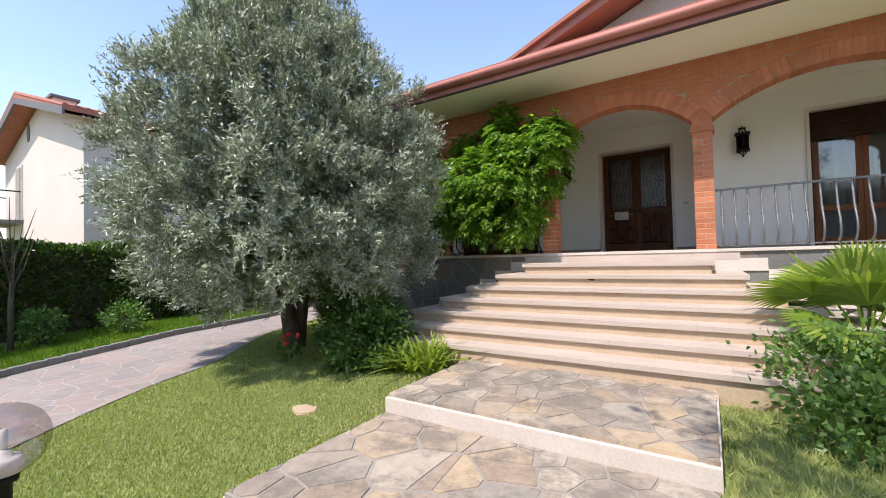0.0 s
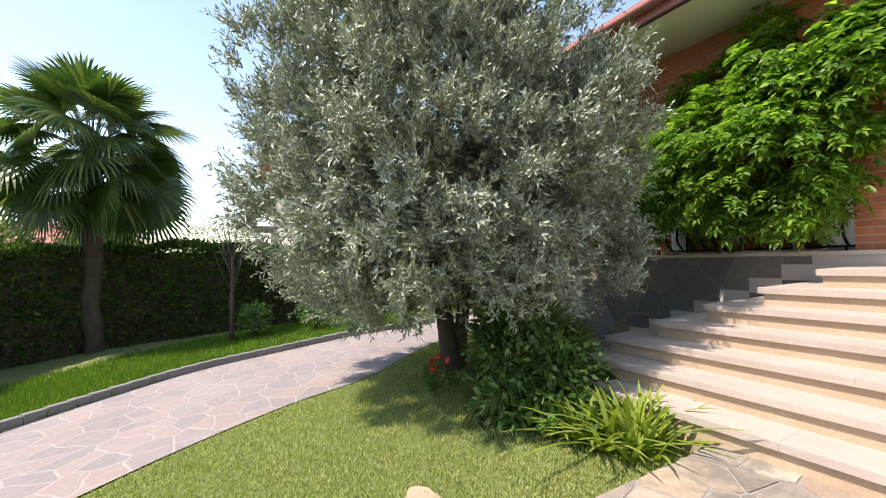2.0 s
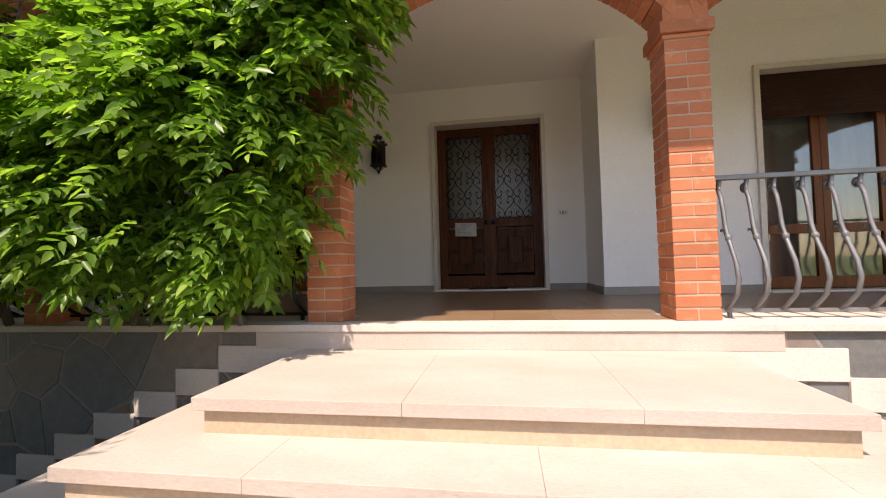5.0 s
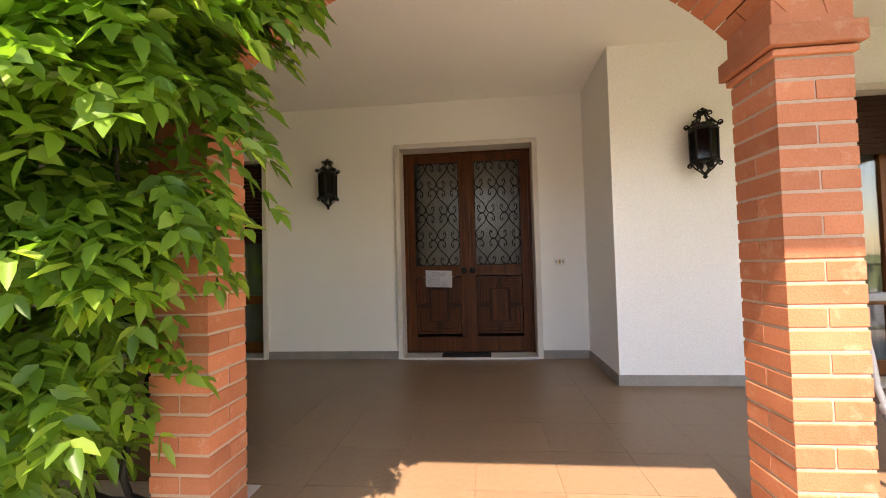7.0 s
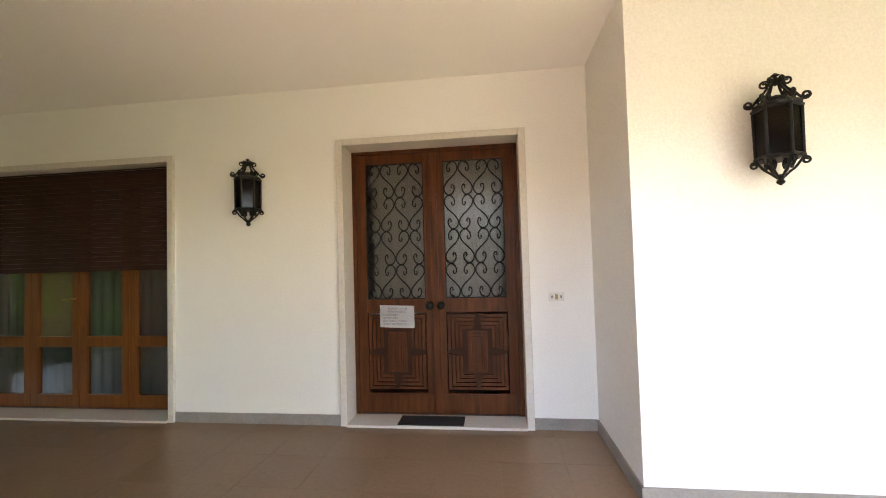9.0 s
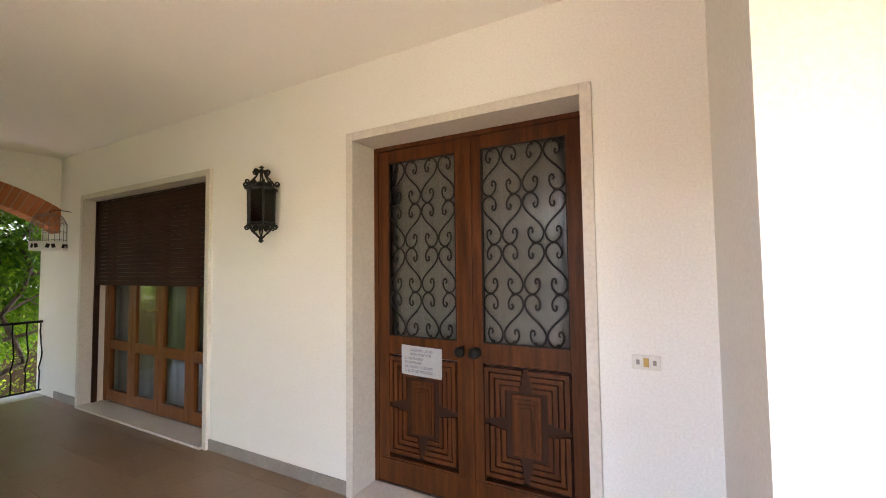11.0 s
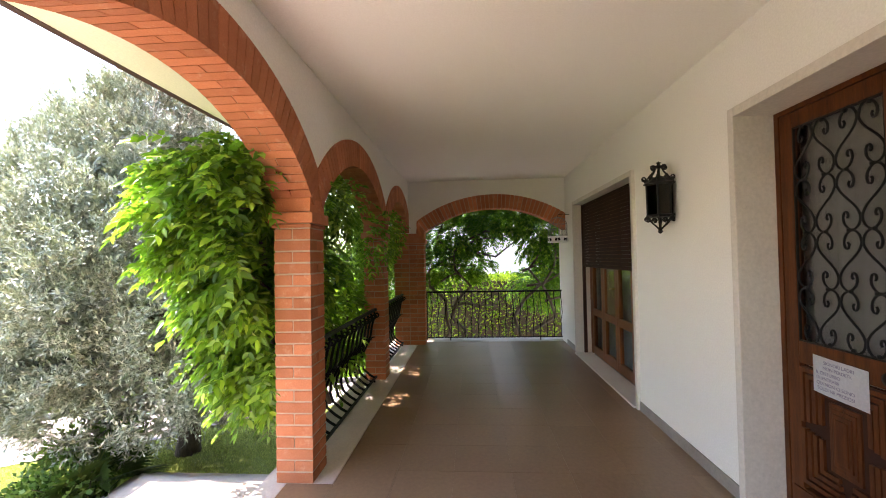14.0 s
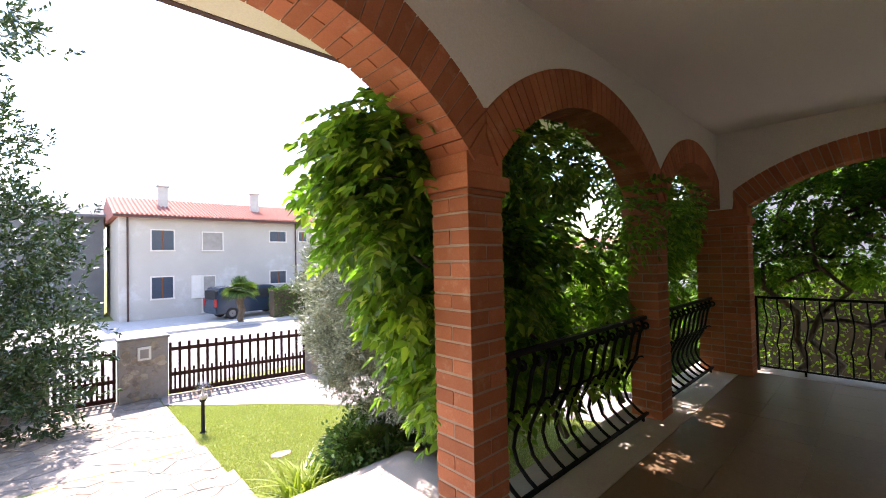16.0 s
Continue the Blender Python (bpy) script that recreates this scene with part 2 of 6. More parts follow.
def glass_mat(name, tint, rough=0.03, gloss=None):
    """Clear pane: mirror-like gloss over a see-through sheet."""
    m, nt, b = node_mat(name)
    tr = nt.nodes.new("ShaderNodeBsdfTransparent")
    tr.inputs[0].default_value = (*tint, 1)
    gl = nt.nodes.new("ShaderNodeBsdfGlossy")
    gl.inputs["Roughness"].default_value = rough
    fr = nt.nodes.new("ShaderNodeFresnel")
    fr.inputs[0].default_value = 1.5
    mx = nt.nodes.new("ShaderNodeMixShader")
    if gloss is None:
        nt.links.new(fr.outputs[0], mx.inputs[0])
    else:
        mx.inputs[0].default_value = gloss
    nt.links.new(tr.outputs[0], mx.inputs[1])
    nt.links.new(gl.outputs[0], mx.inputs[2])
    nt.links.new(mx.outputs[0], nt.nodes["Material Output"].inputs[0])
    return m


glass_mat("glass", (0.82, 0.85, 0.84), 0.03, 0.10)
glass_mat("dark_glass", (0.70, 0.70, 0.69), 0.22, 0.035)
glass_mat("amber_glass", (0.16, 0.13, 0.07), 0.12, 0.04)
glass_mat("globe_glass", (0.80, 0.77, 0.76), 0.06, 0.10)

# porch floor: square polished tiles in warm brown
fm, fnt, fb = node_mat("porch_tile")
fv = coords(fnt)
fbig = noise_tex(fnt, fv, 1.7, 3, 0.5)
fsm = noise_tex(fnt, fv, 34, 3, 0.6)
foi = fnt.nodes.new("ShaderNodeObjectInfo")
fcol = ramp(fnt, foi.outputs["Random"], [(0.0, (0.23, 0.143, 0.08)), (1.0, (0.285, 0.18, 0.103))])
fcol = mixc(fnt, 0.4, fcol, ramp(fnt, fbig, [(0.25, (0.17, 0.108, 0.062)), (0.75, (0.27, 0.175, 0.102))]))
fcol = mixc(fnt, 0.22, fcol, ramp(fnt, fsm, [(0.3, (0.14, 0.09, 0.052)), (0.7, (0.31, 0.205, 0.125))]))
fnt.links.new(fcol, fb.inputs["Base Color"])
fb.inputs["Roughness"].default_value, fb.inputs["Specular IOR Level"].default_value = 0.36, 0.38


# ==== builders ====
def part(name, bm, material, parent=None, label="", smooth=False):
    """Links a bmesh as one mesh object, under a thing or a part of it."""
    me = bpy.data.meshes.new(name)
    bm.to_mesh(me)
    bm.free()
    me.materials.append(MATS[material])
    if smooth:
        me.polygons.foreach_set("use_smooth", [True] * len(me.polygons))
    ob = new(name, me)
    if parent:
        ob.parent = parent
    if label:
        ob["label"] = label
    return ob


def raw(name, verts, faces, material, parent=None, label="", smooth=False):
    me = bpy.data.meshes.new(name)
    me.from_pydata(verts, [], faces)
    me.materials.append(MATS[material])
    if smooth:
        me.polygons.foreach_set("use_smooth", [True] * len(me.polygons))
    ob = new(name, me)
    if parent:
        ob.parent = parent
    if label:
        ob["label"] = label
    return ob


def thing(name, label, category, at=(0, 0, 0), group="", kind="", rz=0.0):
    e = new(name)
    e.empty_display_size = 0.1
    e.matrix_world = pose(*at, 0, 0, rz)
    return tagged(e, label, category, group, kind)


def box(bm, x0, x1, y0, y1, z0, z1, bev=0.0):
    r = bmesh.ops.create_cube(bm, size=1.0)["verts"]
    for v in r:
        v.co = Vector(((x0 + x1) / 2 + v.co.x * (x1 - x0), (y0 + y1) / 2 + v.co.y * (y1 - y0), (z0 + z1) / 2 + v.co.z * (z1 - z0)))
    if bev:
        es = list({e for v in r for e in v.link_edges})
        bmesh.ops.bevel(bm, geom=es, offset=bev, segments=2, affect="EDGES", profile=0.6)
    return bm


def boxes(*dims, bev=0.0):
    bm = bmesh.new()
    for d in dims:
        box(bm, *d, bev=bev)
    return bm


def prism(bm, outline, lo, hi, axis="y"):
    """Closed outline in a plane, given depth along the axis."""
    def p(a, b, d):
        return {"y": (a, d, b), "x": (d, a, b), "z": (a, b, d)}[axis]
    f = [bm.verts.new(p(a, b, lo)) for a, b in outline]
    g = [bm.verts.new(p(a, b, hi)) for a, b in outline]
    n = len(outline)
    bm.faces.new(f)
    bm.faces.new(g[::-1])
    for i in range(n):
        bm.faces.new((f[i], g[i], g[(i + 1) % n], f[(i + 1) % n]))
    bmesh.ops.recalc_face_normals(bm, faces=bm.faces)
    return bm


def tube(bm, pts, rad, sides=8, close=False):
    """Round bar along points; rad is one radius or one a point."""
    pts = [Vector(p) for p in pts]
    n = len(pts)
    rads = rad if isinstance(rad, (list, tuple)) else [rad] * n
    rings, ref = [], None
    for i, p in enumerate(pts):
        d = (pts[min(i + 1, n - 1)] - pts[max(i - 1, 0)]).normalized()
        if ref is None:
            ref = d.orthogonal().normalized()
        ref = (ref - d * ref.dot(d))
        ref = ref.normalized() if ref.length > 1e-6 else d.orthogonal().normalized()
        s = d.cross(ref)
        rings.append([bm.verts.new(p + (ref * math.cos(2 * math.pi * k / sides) + s * math.sin(2 * math.pi * k / sides)) * rads[i]) for k in range(sides)])
    for a, b in zip(rings, rings[1:]):
        for k in range(sides):
            bm.faces.new((a[k], a[(k + 1) % sides], b[(k + 1) % sides], b[k]))
    bm.faces.new(rings[0][::-1])
    bm.faces.new(rings[-1])
    return bm


def lathe(bm, profile, sides=20, at=(0, 0, 0)):
    """Turned shape round z from (radius, height) pairs."""
    at = Vector(at)
    rings = [[bm.verts.new(at + Vector((r * math.cos(2 * math.pi * k / sides), r * math.sin(2 * math.pi * k / sides), z))) for k in range(sides)] for r, z in profile]
    for a, b in zip(rings, rings[1:]):
        for k in range(sides):
            bm.faces.new((a[k], a[(k + 1) % sides], b[(k + 1) % sides], b[k]))
    bm.faces.new(rings[0][::-1])
    bm.faces.new(rings[-1])
    return bm


def scroll(c, r0, r1, a0, turns, n=22):
    """Points of a spiral in the x-z plane."""
    return [(c[0] + (r0 + (r1 - r0) * i / n) * math.cos(a0 + turns * 2 * math.pi * i / n), c[1],
             c[2] + (r0 + (r1 - r0) * i / n) * math.sin(a0 + turns * 2 * math.pi * i / n)) for i in range(n + 1)]


def structure(ob, label="", category=""):
    return tagged(ob, label, category, kind="structure")

# paving stones: one tone a stone, split-face grain
pm, pnt, pb = node_mat("flagstone")
pv = coords(pnt)
poi = pnt.nodes.new("ShaderNodeObjectInfo")
pcol = ramp(pnt, poi.outputs["Random"], [(0.0, (0.22, 0.18, 0.145)), (0.25, (0.34, 0.29, 0.24)), (0.4, (0.56, 0.40, 0.22)), (0.5, (0.22, 0.22, 0.205)), (0.7, (0.56, 0.48, 0.37)), (0.85, (0.33, 0.23, 0.155)), (1.0, (0.28, 0.25, 0.22))])
pg = noise_tex(pnt, pv, 9, 8, 0.72)
pcol = mixc(pnt, 0.45, pcol, ramp(pnt, pg, [(0.3, (0.18, 0.14, 0.105)), (0.55, (0.38, 0.31, 0.235)), (0.75, (0.56, 0.46, 0.34))]))
pw = noise_tex(pnt, pv, 2.6, 8, 0.75)
pcol = mixc(pnt, ramp(pnt, pw, [(0.47, (0, 0, 0)), (0.58, (0.75, 0.75, 0.75))]), pcol, (0.17, 0.145, 0.12))
pnt.links.new(pcol, pb.inputs["Base Color"])
pb.inputs["Roughness"].default_value = 0.72
bump(pnt, pb, pg, 0.55, 0.012)

# cladding stones: dark slates, a few rusty ones
cm, cnt, cb_ = node_mat("clad_stone")
coi = cnt.nodes.new("ShaderNodeObjectInfo")
ccol = ramp(cnt, coi.outputs["Random"], [(0.0, (0.10, 0.10, 0.095)), (0.3, (0.17, 0.165, 0.15)), (0.5, (0.13, 0.135, 0.13)), (0.75, (0.22, 0.205, 0.18)), (0.9, (0.27, 0.16, 0.085)), (1.0, (0.15, 0.14, 0.13))])
cgr = noise_tex(cnt, coords(cnt), 10, 8, 0.72)
ccol = mixc(cnt, 0.4, ccol, ramp(cnt, cgr, [(0.3, (0.09, 0.085, 0.08)), (0.7, (0.25, 0.235, 0.21))]))
cnt.links.new(ccol, cb_.inputs["Base Color"])
cb_.inputs["Roughness"].default_value = 0.7
bump(cnt, cb_, cgr, 0.5, 0.012)

# ==== plan (metres; porch floor at z = 0, door wall at y = 0) ====
FRONT, BACK = -2.93, -2.67        # front and back face of the brick columns
COLX = [5.05, 1.975, -0.38, -2.706]   # left edge of each column
COL = 0.26
H = 0.16                          # riser
SLAB = -8 * H                     # landing slab
LOW = SLAB - 0.16                 # next level of the garden path
CEIL = 2.81
PIER_X, PIER_Y = 2.025, -0.94      # wall block right of the door
EAVE_Y, EAVE_Z = -3.98, 2.90
LEFT_END = -5.12
WALL_Y = -3.0


def ground_z(y):
    s = min(1.0, max(0.0, (-6.3 - y) / 6.2))
    far = min(1.0, max(0.0, (-14.5 - y) / 6.0))
    return -1.40 - 0.32 * s - 0.4 * far


# porch slab and its stone-clad base
structure(part("porch_base", boxes((LEFT_END, 9.0, WALL_Y, 0.02, -1.9, -0.045)), "wall_flags"), "dark crazy-stone cladding of the porch base", "wall")
structure(part("porch_edge", boxes((LEFT_END - 0.03, 9.0, WALL_Y - 0.035, -2.86, -0.045, 0.0), (LEFT_END - 0.03, -0.13, -2.859, -2.545, -0.045, 0.0), (1.98, 9.0, -2.859, -2.545, -0.045, 0.0), bev=0.004), "pale_stone"), "pale stone edging slab along the porch front", "edging")
structure(part("porch_edge_side", boxes((LEFT_END - 0.03, -4.72, -2.542, 0.4, -0.045, 0.0), bev=0.006), "pale_stone"), "pale stone edging slab at the porch end", "edging")
structure(part("porch_bed", boxes((-4.717, 9.0, -2.542, 0.0, -0.045, -0.004)), "porch_tile"), "mortar bed of the porch tiles", "floor")

# door wall with openings
DOOR = (0.05, 1.495, 0.0, 2.30)
WIN = (-3.80, -1.54, 0.0, 2.26)
wall_bm = bmesh.new()
for x0, x1, z0, z1 in ((-4.98, WIN[0], -0.04, 3.0), (WIN[0], WIN[1], WIN[3], 3.0), (WIN[1], DOOR[0], -0.04, 3.0), (DOOR[0], DOOR[1], DOOR[3], 3.0), (DOOR[1], PIER_X, -0.04, 3.0)):
    box(wall_bm, x0, x1, 0.0, 0.35, z0, z1)
structure(part("wall_north", wall_bm, "plaster"), "off-white plastered door wall", "wall")
WR = (3.62, 6.2, 0.0, 2.30)
for x0, x1, z0, z1 in ((PIER_X, WR[0], -0.04, 3.0), (WR[0], WR[1], WR[3], 3.0), (WR[1], 9.0, -0.04, 3.0)):
    structure(part("wall_pier", boxes((x0, x1, PIER_Y, PIER_Y + 0.35, z0, z1)), "rough_plaster"), "rough white rendered projecting wall", "wall")
structure(part("wall_return", boxes((PIER_X, PIER_X + 0.3, PIER_Y + 0.351, 0.35, -0.04, 3.0)), "rough_plaster"), "rough white rendered wall beside the door", "wall")
structure(part("wall_room_back", boxes((-5.0, 9.0, 2.6, 2.7, -0.05, 3.0), (-5.0, -4.9, 0.35, 2.6, -0.05, 3.0), (8.9, 9.0, -3.0, 2.6, -0.05, 3.0)), "plaster"), "plain inner wall behind the windows", "wall")
structure(part("floor_inside", boxes((-5.0, 9.0, 0.02, 2.6, -0.06, -0.01)), "grey_stone"), "dark floor inside the house", "floor")
structure(part("porch_ceiling", boxes((-4.45, 9.0, BACK + 0.001, 2.7, CEIL, CEIL + 0.08)), "ceiling_paint"), "smooth white porch ceiling", "ceiling")

# stone trims round the openings, skirting, thresholds
def trim(name, x0, x1, z1, y, w=0.055, out=0.03, depth=0.2):
    t = thing(name, "pale stone surround of the opening", "trim", kind="structure")
    part("jamb", boxes((x0 - w, x0, y - out, y + depth, 0.0, z1 + w), bev=0.004), "white_stone", t)
    part("jamb", boxes((x1, x1 + w, y - out, y + depth, 0.0, z1 + w), bev=0.004), "white_stone", t)
    part("lintel", boxes((x0, x1, y - out, y + depth, z1, z1 + w), bev=0.004), "white_stone", t)
    part("threshold", boxes((x0, x1, y - out - 0.02, y + depth, 0.001, 0.022), bev=0.004), "white_stone", t)


trim("trim_door", DOOR[0] + 0.004, DOOR[1] - 0.004, DOOR[3] - 0.004, 0.0)
trim("trim_window", WIN[0] + 0.004, WIN[1] - 0.004, WIN[3] - 0.004, 0.0)
trim("trim_window_right", WR[0] + 0.004, WR[1] - 0.004, WR[3] - 0.004, PIER_Y)
base = thing("baseboard", "low grey stone baseboard along the porch walls", "baseboard", kind="structure")
for x0, x1 in ((-4.45, WIN[0] - 0.052), (WIN[1] + 0.052, DOOR[0] - 0.052), (DOOR[1] + 0.052, PIER_X - 0.012)):
    part("board", boxes((x0, x1, -0.012, -0.001, 0.0, 0.085)), "grey_stone", base)
part("board", boxes((PIER_X - 0.012, PIER_X - 0.001, PIER_Y - 0.012, -0.012, 0.0, 0.085)), "grey_stone", base)
part("board", boxes((PIER_X - 0.001, WR[0] - 0.052, PIER_Y - 0.012, PIER_Y - 0.001, 0.0, 0.085)), "grey_stone", base)

# ==== brick columns ====
BP = 0.078
brick_me = {}


def brick_mesh(key, w, d, h):
    if key not in brick_me:
        bm = bmesh.new()
        box(bm, -w / 2, w / 2, -d / 2, d / 2, 0, h)
        bmesh.ops.bevel(bm, geom=[e for e in bm.edges if abs(e.verts[0].co.z - e.verts[1].co.z) < 1e-5], offset=0.004, segments=1, affect="EDGES")
        me = bpy.data.meshes.new("brick")
        bm.to_mesh(me)
        bm.free()
        me.materials.append(MATS["brick"])
        brick_me[key] = me
    return brick_me[key]


def column(cx, cy, wx=COL, wy=COL, top=1.748):
    """Square pier of laid bricks with a projecting two-course capital."""
    col = thing("brick_column", "square red brick column with a projecting brick capital", "column", (cx, cy, 0), group="porch columns", kind="structure")
    part("core", boxes((-wx / 2 + 0.0075, wx / 2 - 0.0075, -wy / 2 + 0.0075, wy / 2 - 0.0075, 0, 1.90)), "mortar", col)
    part("springer", boxes((-wx / 2 + 0.001, wx / 2 - 0.001, -wy / 2 + 0.001, wy / 2 - 0.001, 1.90, 2.44)), "brick", col)
    n = int(top / BP)
    for k in range(n):
        along = (k % 2 == 0)
        nx, ny = (max(1, round(wx / 0.13)), max(1, round(wy / 0.26))) if along else (max(1, round(wx / 0.26)), max(1, round(wy / 0.13)))
        bw, bd = wx / nx - 0.009, wy / ny - 0.009
        me = brick_mesh(("c", round(bw, 3), round(bd, 3)), bw + 0.001, bd + 0.001, BP - 0.0095)
        for a in range(nx):
            for b in range(ny):
                o = new("brick", me)
                o.parent = col
                j = random.uniform(-0.0015, 0.0015)
                o.location = ((a + 0.5) * wx / nx - wx / 2 + j, (b + 0.5) * wy / ny - wy / 2 + j, k * BP + 0.002)
    z = n * BP + 0.002
    for k, (e, h) in enumerate(((0.008, 0.030), (0.026, 0.078), (0.001, 0.098))):
        part("capital_course", boxes((-wx / 2 - e, wx / 2 + e, -wy / 2 - e, wy / 2 + e, z, z + h - 0.006), bev=0.005), "brick", col)
        z += h
    return z


SPRING = 1.925
for x in COLX:
    column(x + COL / 2, (FRONT + BACK) / 2)
column(-4.58, -2.665, 0.26, 0.53)

# ==== arches: voussoir rings, brick front above, plaster inside ====
def arch_geo(half, rise):
    r = (half * half + rise * rise) / (2 * rise)
    return r, math.asin(half / r)


def arch(name, c, half, rise, lo, hi, front, axis="y", ring=0.235):
    """A segmental arch of single bricks, from lo to hi in depth, centred on c."""
    r, a = arch_geo(half, rise)
    cz = SPRING + rise - r
    a2 = math.asin(min(0.999, half / r)) * 1.0
    a_out = a2 + 0.05
    t = thing(name, "segmental arch of red brick voussoirs", "arch", kind="structure")
    n = max(12, round(2 * a_out * (r + ring / 2) / 0.070))
    lim = half + COL / 2 - 0.003
    for i in range(n):
        t0, t1 = -a_out + 2 * a_out * i / n + 0.0022, -a_out + 2 * a_out * (i + 1) / n - 0.0022
        cuts = [lo, (lo + hi) / 2 - 0.003, (lo + hi) / 2 + 0.003, hi] if i % 2 else [lo, hi]
        for d0, d1 in zip(cuts[::2], cuts[1::2]):
            bm = bmesh.new()
            o = [(max(c - lim, min(c + lim, c + q * math.sin(w))), cz + q * math.cos(w)) for q, w in ((r, t0), (r + ring, t0), (r + ring, t1), (r, t1))]
            if max(p[0] for p in o) - min(p[0] for p in o) < 0.006:
                continue
            prism(bm, o, d0, d1, axis)
            part("brick", bm, "brick", t)
    bm = bmesh.new()
    m, a_out = 28, math.asin(min(0.999, (lim - 0.012) / (r + ring)))
    arc = [(c + (r + 0.006) * math.sin(-a_out + 2 * a_out * k / m), cz + (r + 0.006) * math.cos(-a_out + 2 * a_out * k / m)) for k in range(m + 1)]
    arc2 = [(c + (r + ring - 0.004) * math.sin(-a_out + 2 * a_out * k / m), cz + (r + ring - 0.004) * math.cos(-a_out + 2 * a_out * k / m)) for k in range(m + 1)]
    prism(bm, arc + arc2[::-1], lo + 0.006, hi - 0.006, axis)
    part("mortar_bed", bm, "mortar", t)
    return lambda p: cz + math.sqrt(max(0.0, (r + ring) ** 2 - (p - c) ** 2)) if abs(p - c) <= half + COL / 2 + 0.001 else SPRING - 0.02


BAYS = [(COLX[1] + COL, COLX[0], 0.49), (COLX[2] + COL, COLX[1], 0.46), (COLX[3] + COL, COLX[2], 0.46), (-4.45, COLX[3], 0.42), (COLX[0] + COL, 8.9, 0.49)]
tops = []
for x0, x1, rise in BAYS:
    tops.append((x0, x1, arch("porch_arch", (x0 + x1) / 2, (x1 - x0) / 2, rise, FRONT - 0.004, BACK + 0.012, True)))
end_top = arch("end_arch", -1.20, 1.20, 0.40, -4.70, -4.438, False, axis="x")


def edge_at(p):
    """Underside of the wall above the arches at p along the front."""
    return max([f(p) for x0, x1, f in tops if x0 - 0.3 <= p <= x1 + 0.3] or [SPRING - 0.02])


N = 300
XS = [-4.71 + (9.0 + 4.71) * i / N for i in range(N + 1)]
front = bmesh.new()
prism(front, [(x, edge_at(x)) for x in XS] + [(9.0, 3.05), (-4.71, 3.05)], FRONT + 0.006, BACK - 0.02)
structure(part("wall_front", front, "mortar"), "wall over the porch arches", "wall")
inner = bmesh.new()
prism(inner, [(x, edge_at(x)) for x in XS] + [(9.0, CEIL + 0.02), (-4.71, CEIL + 0.02)], BACK - 0.019, BACK)
structure(part("wall_front_inner", inner, "plaster"), "white plaster over the arches on the porch side", "wall")
YS = [-2.93 + (0.0 + 2.93) * i / 90 for i in range(91)]
endw = bmesh.new()
prism(endw, [(y, max(SPRING - 0.02, end_top(y))) for y in YS] + [(0.0, CEIL + 0.3), (-2.93, CEIL + 0.3)], -4.69, -4.45, "x")
structure(part("wall_end", endw, "plaster"), "white plaster wall over the end arch", "wall")

# laid bricks on the outer face over the arches
vs, fs = [], []
row, z = 0, SPRING
while z < 2.9:
    x = -4.71 - (0.13 if row % 2 else 0.0)
    while x < 9.0:
        for a, b in ((x + 0.005, x + 0.13), (x + 0.13, x + 0.255)):
            za, zb, zt = max(z, edge_at(a) + 0.005), max(z, edge_at(b) + 0.005), z + 0.067
            if za < zt - 0.004 and zb < zt - 0.004 and zt < 2.9:
                k = len(vs)
                y0 = FRONT
                vs += [(a, y0 + 0.01, za), (b, y0 + 0.01, zb), (b, y0 + 0.01, zt), (a, y0 + 0.01, zt), (a, y0, za), (b, y0, zb), (b, y0, zt), (a, y0, zt)]
                fs += [(k + 4, k + 5, k + 6, k + 7), (k, k + 1, k + 5, k + 4), (k + 2, k + 3, k + 7, k + 6), (k + 1, k + 2, k + 6, k + 5), (k + 3, k, k + 4, k + 7)]
        x += 0.26
    z += BP
    row += 1
tagged(raw("front_bricks", vs, fs, "brick"), "courses of red brick over the porch arches", "bricks", kind="stuff")

# ==== pyramid steps ====
TREAD, TOP_Y = 0.298, -4.0
STEP_X = (-0.36, 2.19)


def step_rect(i):
    k = i - 1
    return STEP_X[0] - k * 0.33, STEP_X[1] + k * 0.33, TOP_Y - k * TREAD


steps = thing("front_steps", "wide pyramid flight of pale travertine steps, chipped edges", "steps", kind="structure")
for i in range(1, 8):
    x0, x1, y0 = step_rect(i)
    zt = -H * i
    part("riser", boxes((x0 + 0.035, x1 - 0.035, y0 + 0.035, WALL_Y, zt - H - (0.3 if i == 7 else 0), zt - 0.055)), "riser_stone", steps)
    cuts = [x0] + [x0 + (x1 - x0) * f for f in ((0.36, 0.71) if i % 2 else (0.24, 0.55, 0.83))] + [x1]
    for a, b in zip(cuts, cuts[1:]):
        part("tread", boxes((a + 0.0003, b - 0.0003, y0, WALL_Y, zt - 0.055, zt), bev=0.0025), "travertine", steps)
# thin dark plate: the shade inside the chipped hole is its colour
chip = bmesh.new()
prism(chip, [(0.70, -0.385), (0.74, -0.345), (0.79, -0.352), (0.83, -0.34), (0.90, -0.345), (0.88, -0.375), (0.81, -0.378), (0.78, -0.405)], step_rect(2)[2] + 0.028, step_rect(2)[2] + 0.034)
part("chipped_joint", chip, "gutter", steps, "dark plate standing for a chipped hole under the tread")
plinth = thing("wall_plinth", "stepped pale stone skirting along the porch base", "skirting", kind="structure")
for i in range(1, 8):
    x0, x1, _ = step_rect(i)
    for a, b in ((x0 - 0.62, x0 + 0.03 if i == 1 else x0 - 0.29), (x1 - 0.03 if i == 1 else x1 + 0.29, x1 + 0.62)):
        part("skirting_stone", boxes((a, b - 0.002, WALL_Y - 0.020, WALL_Y - 0.001, -H * (i + 1), -H * i + 0.018)), "pale_stone", plinth)
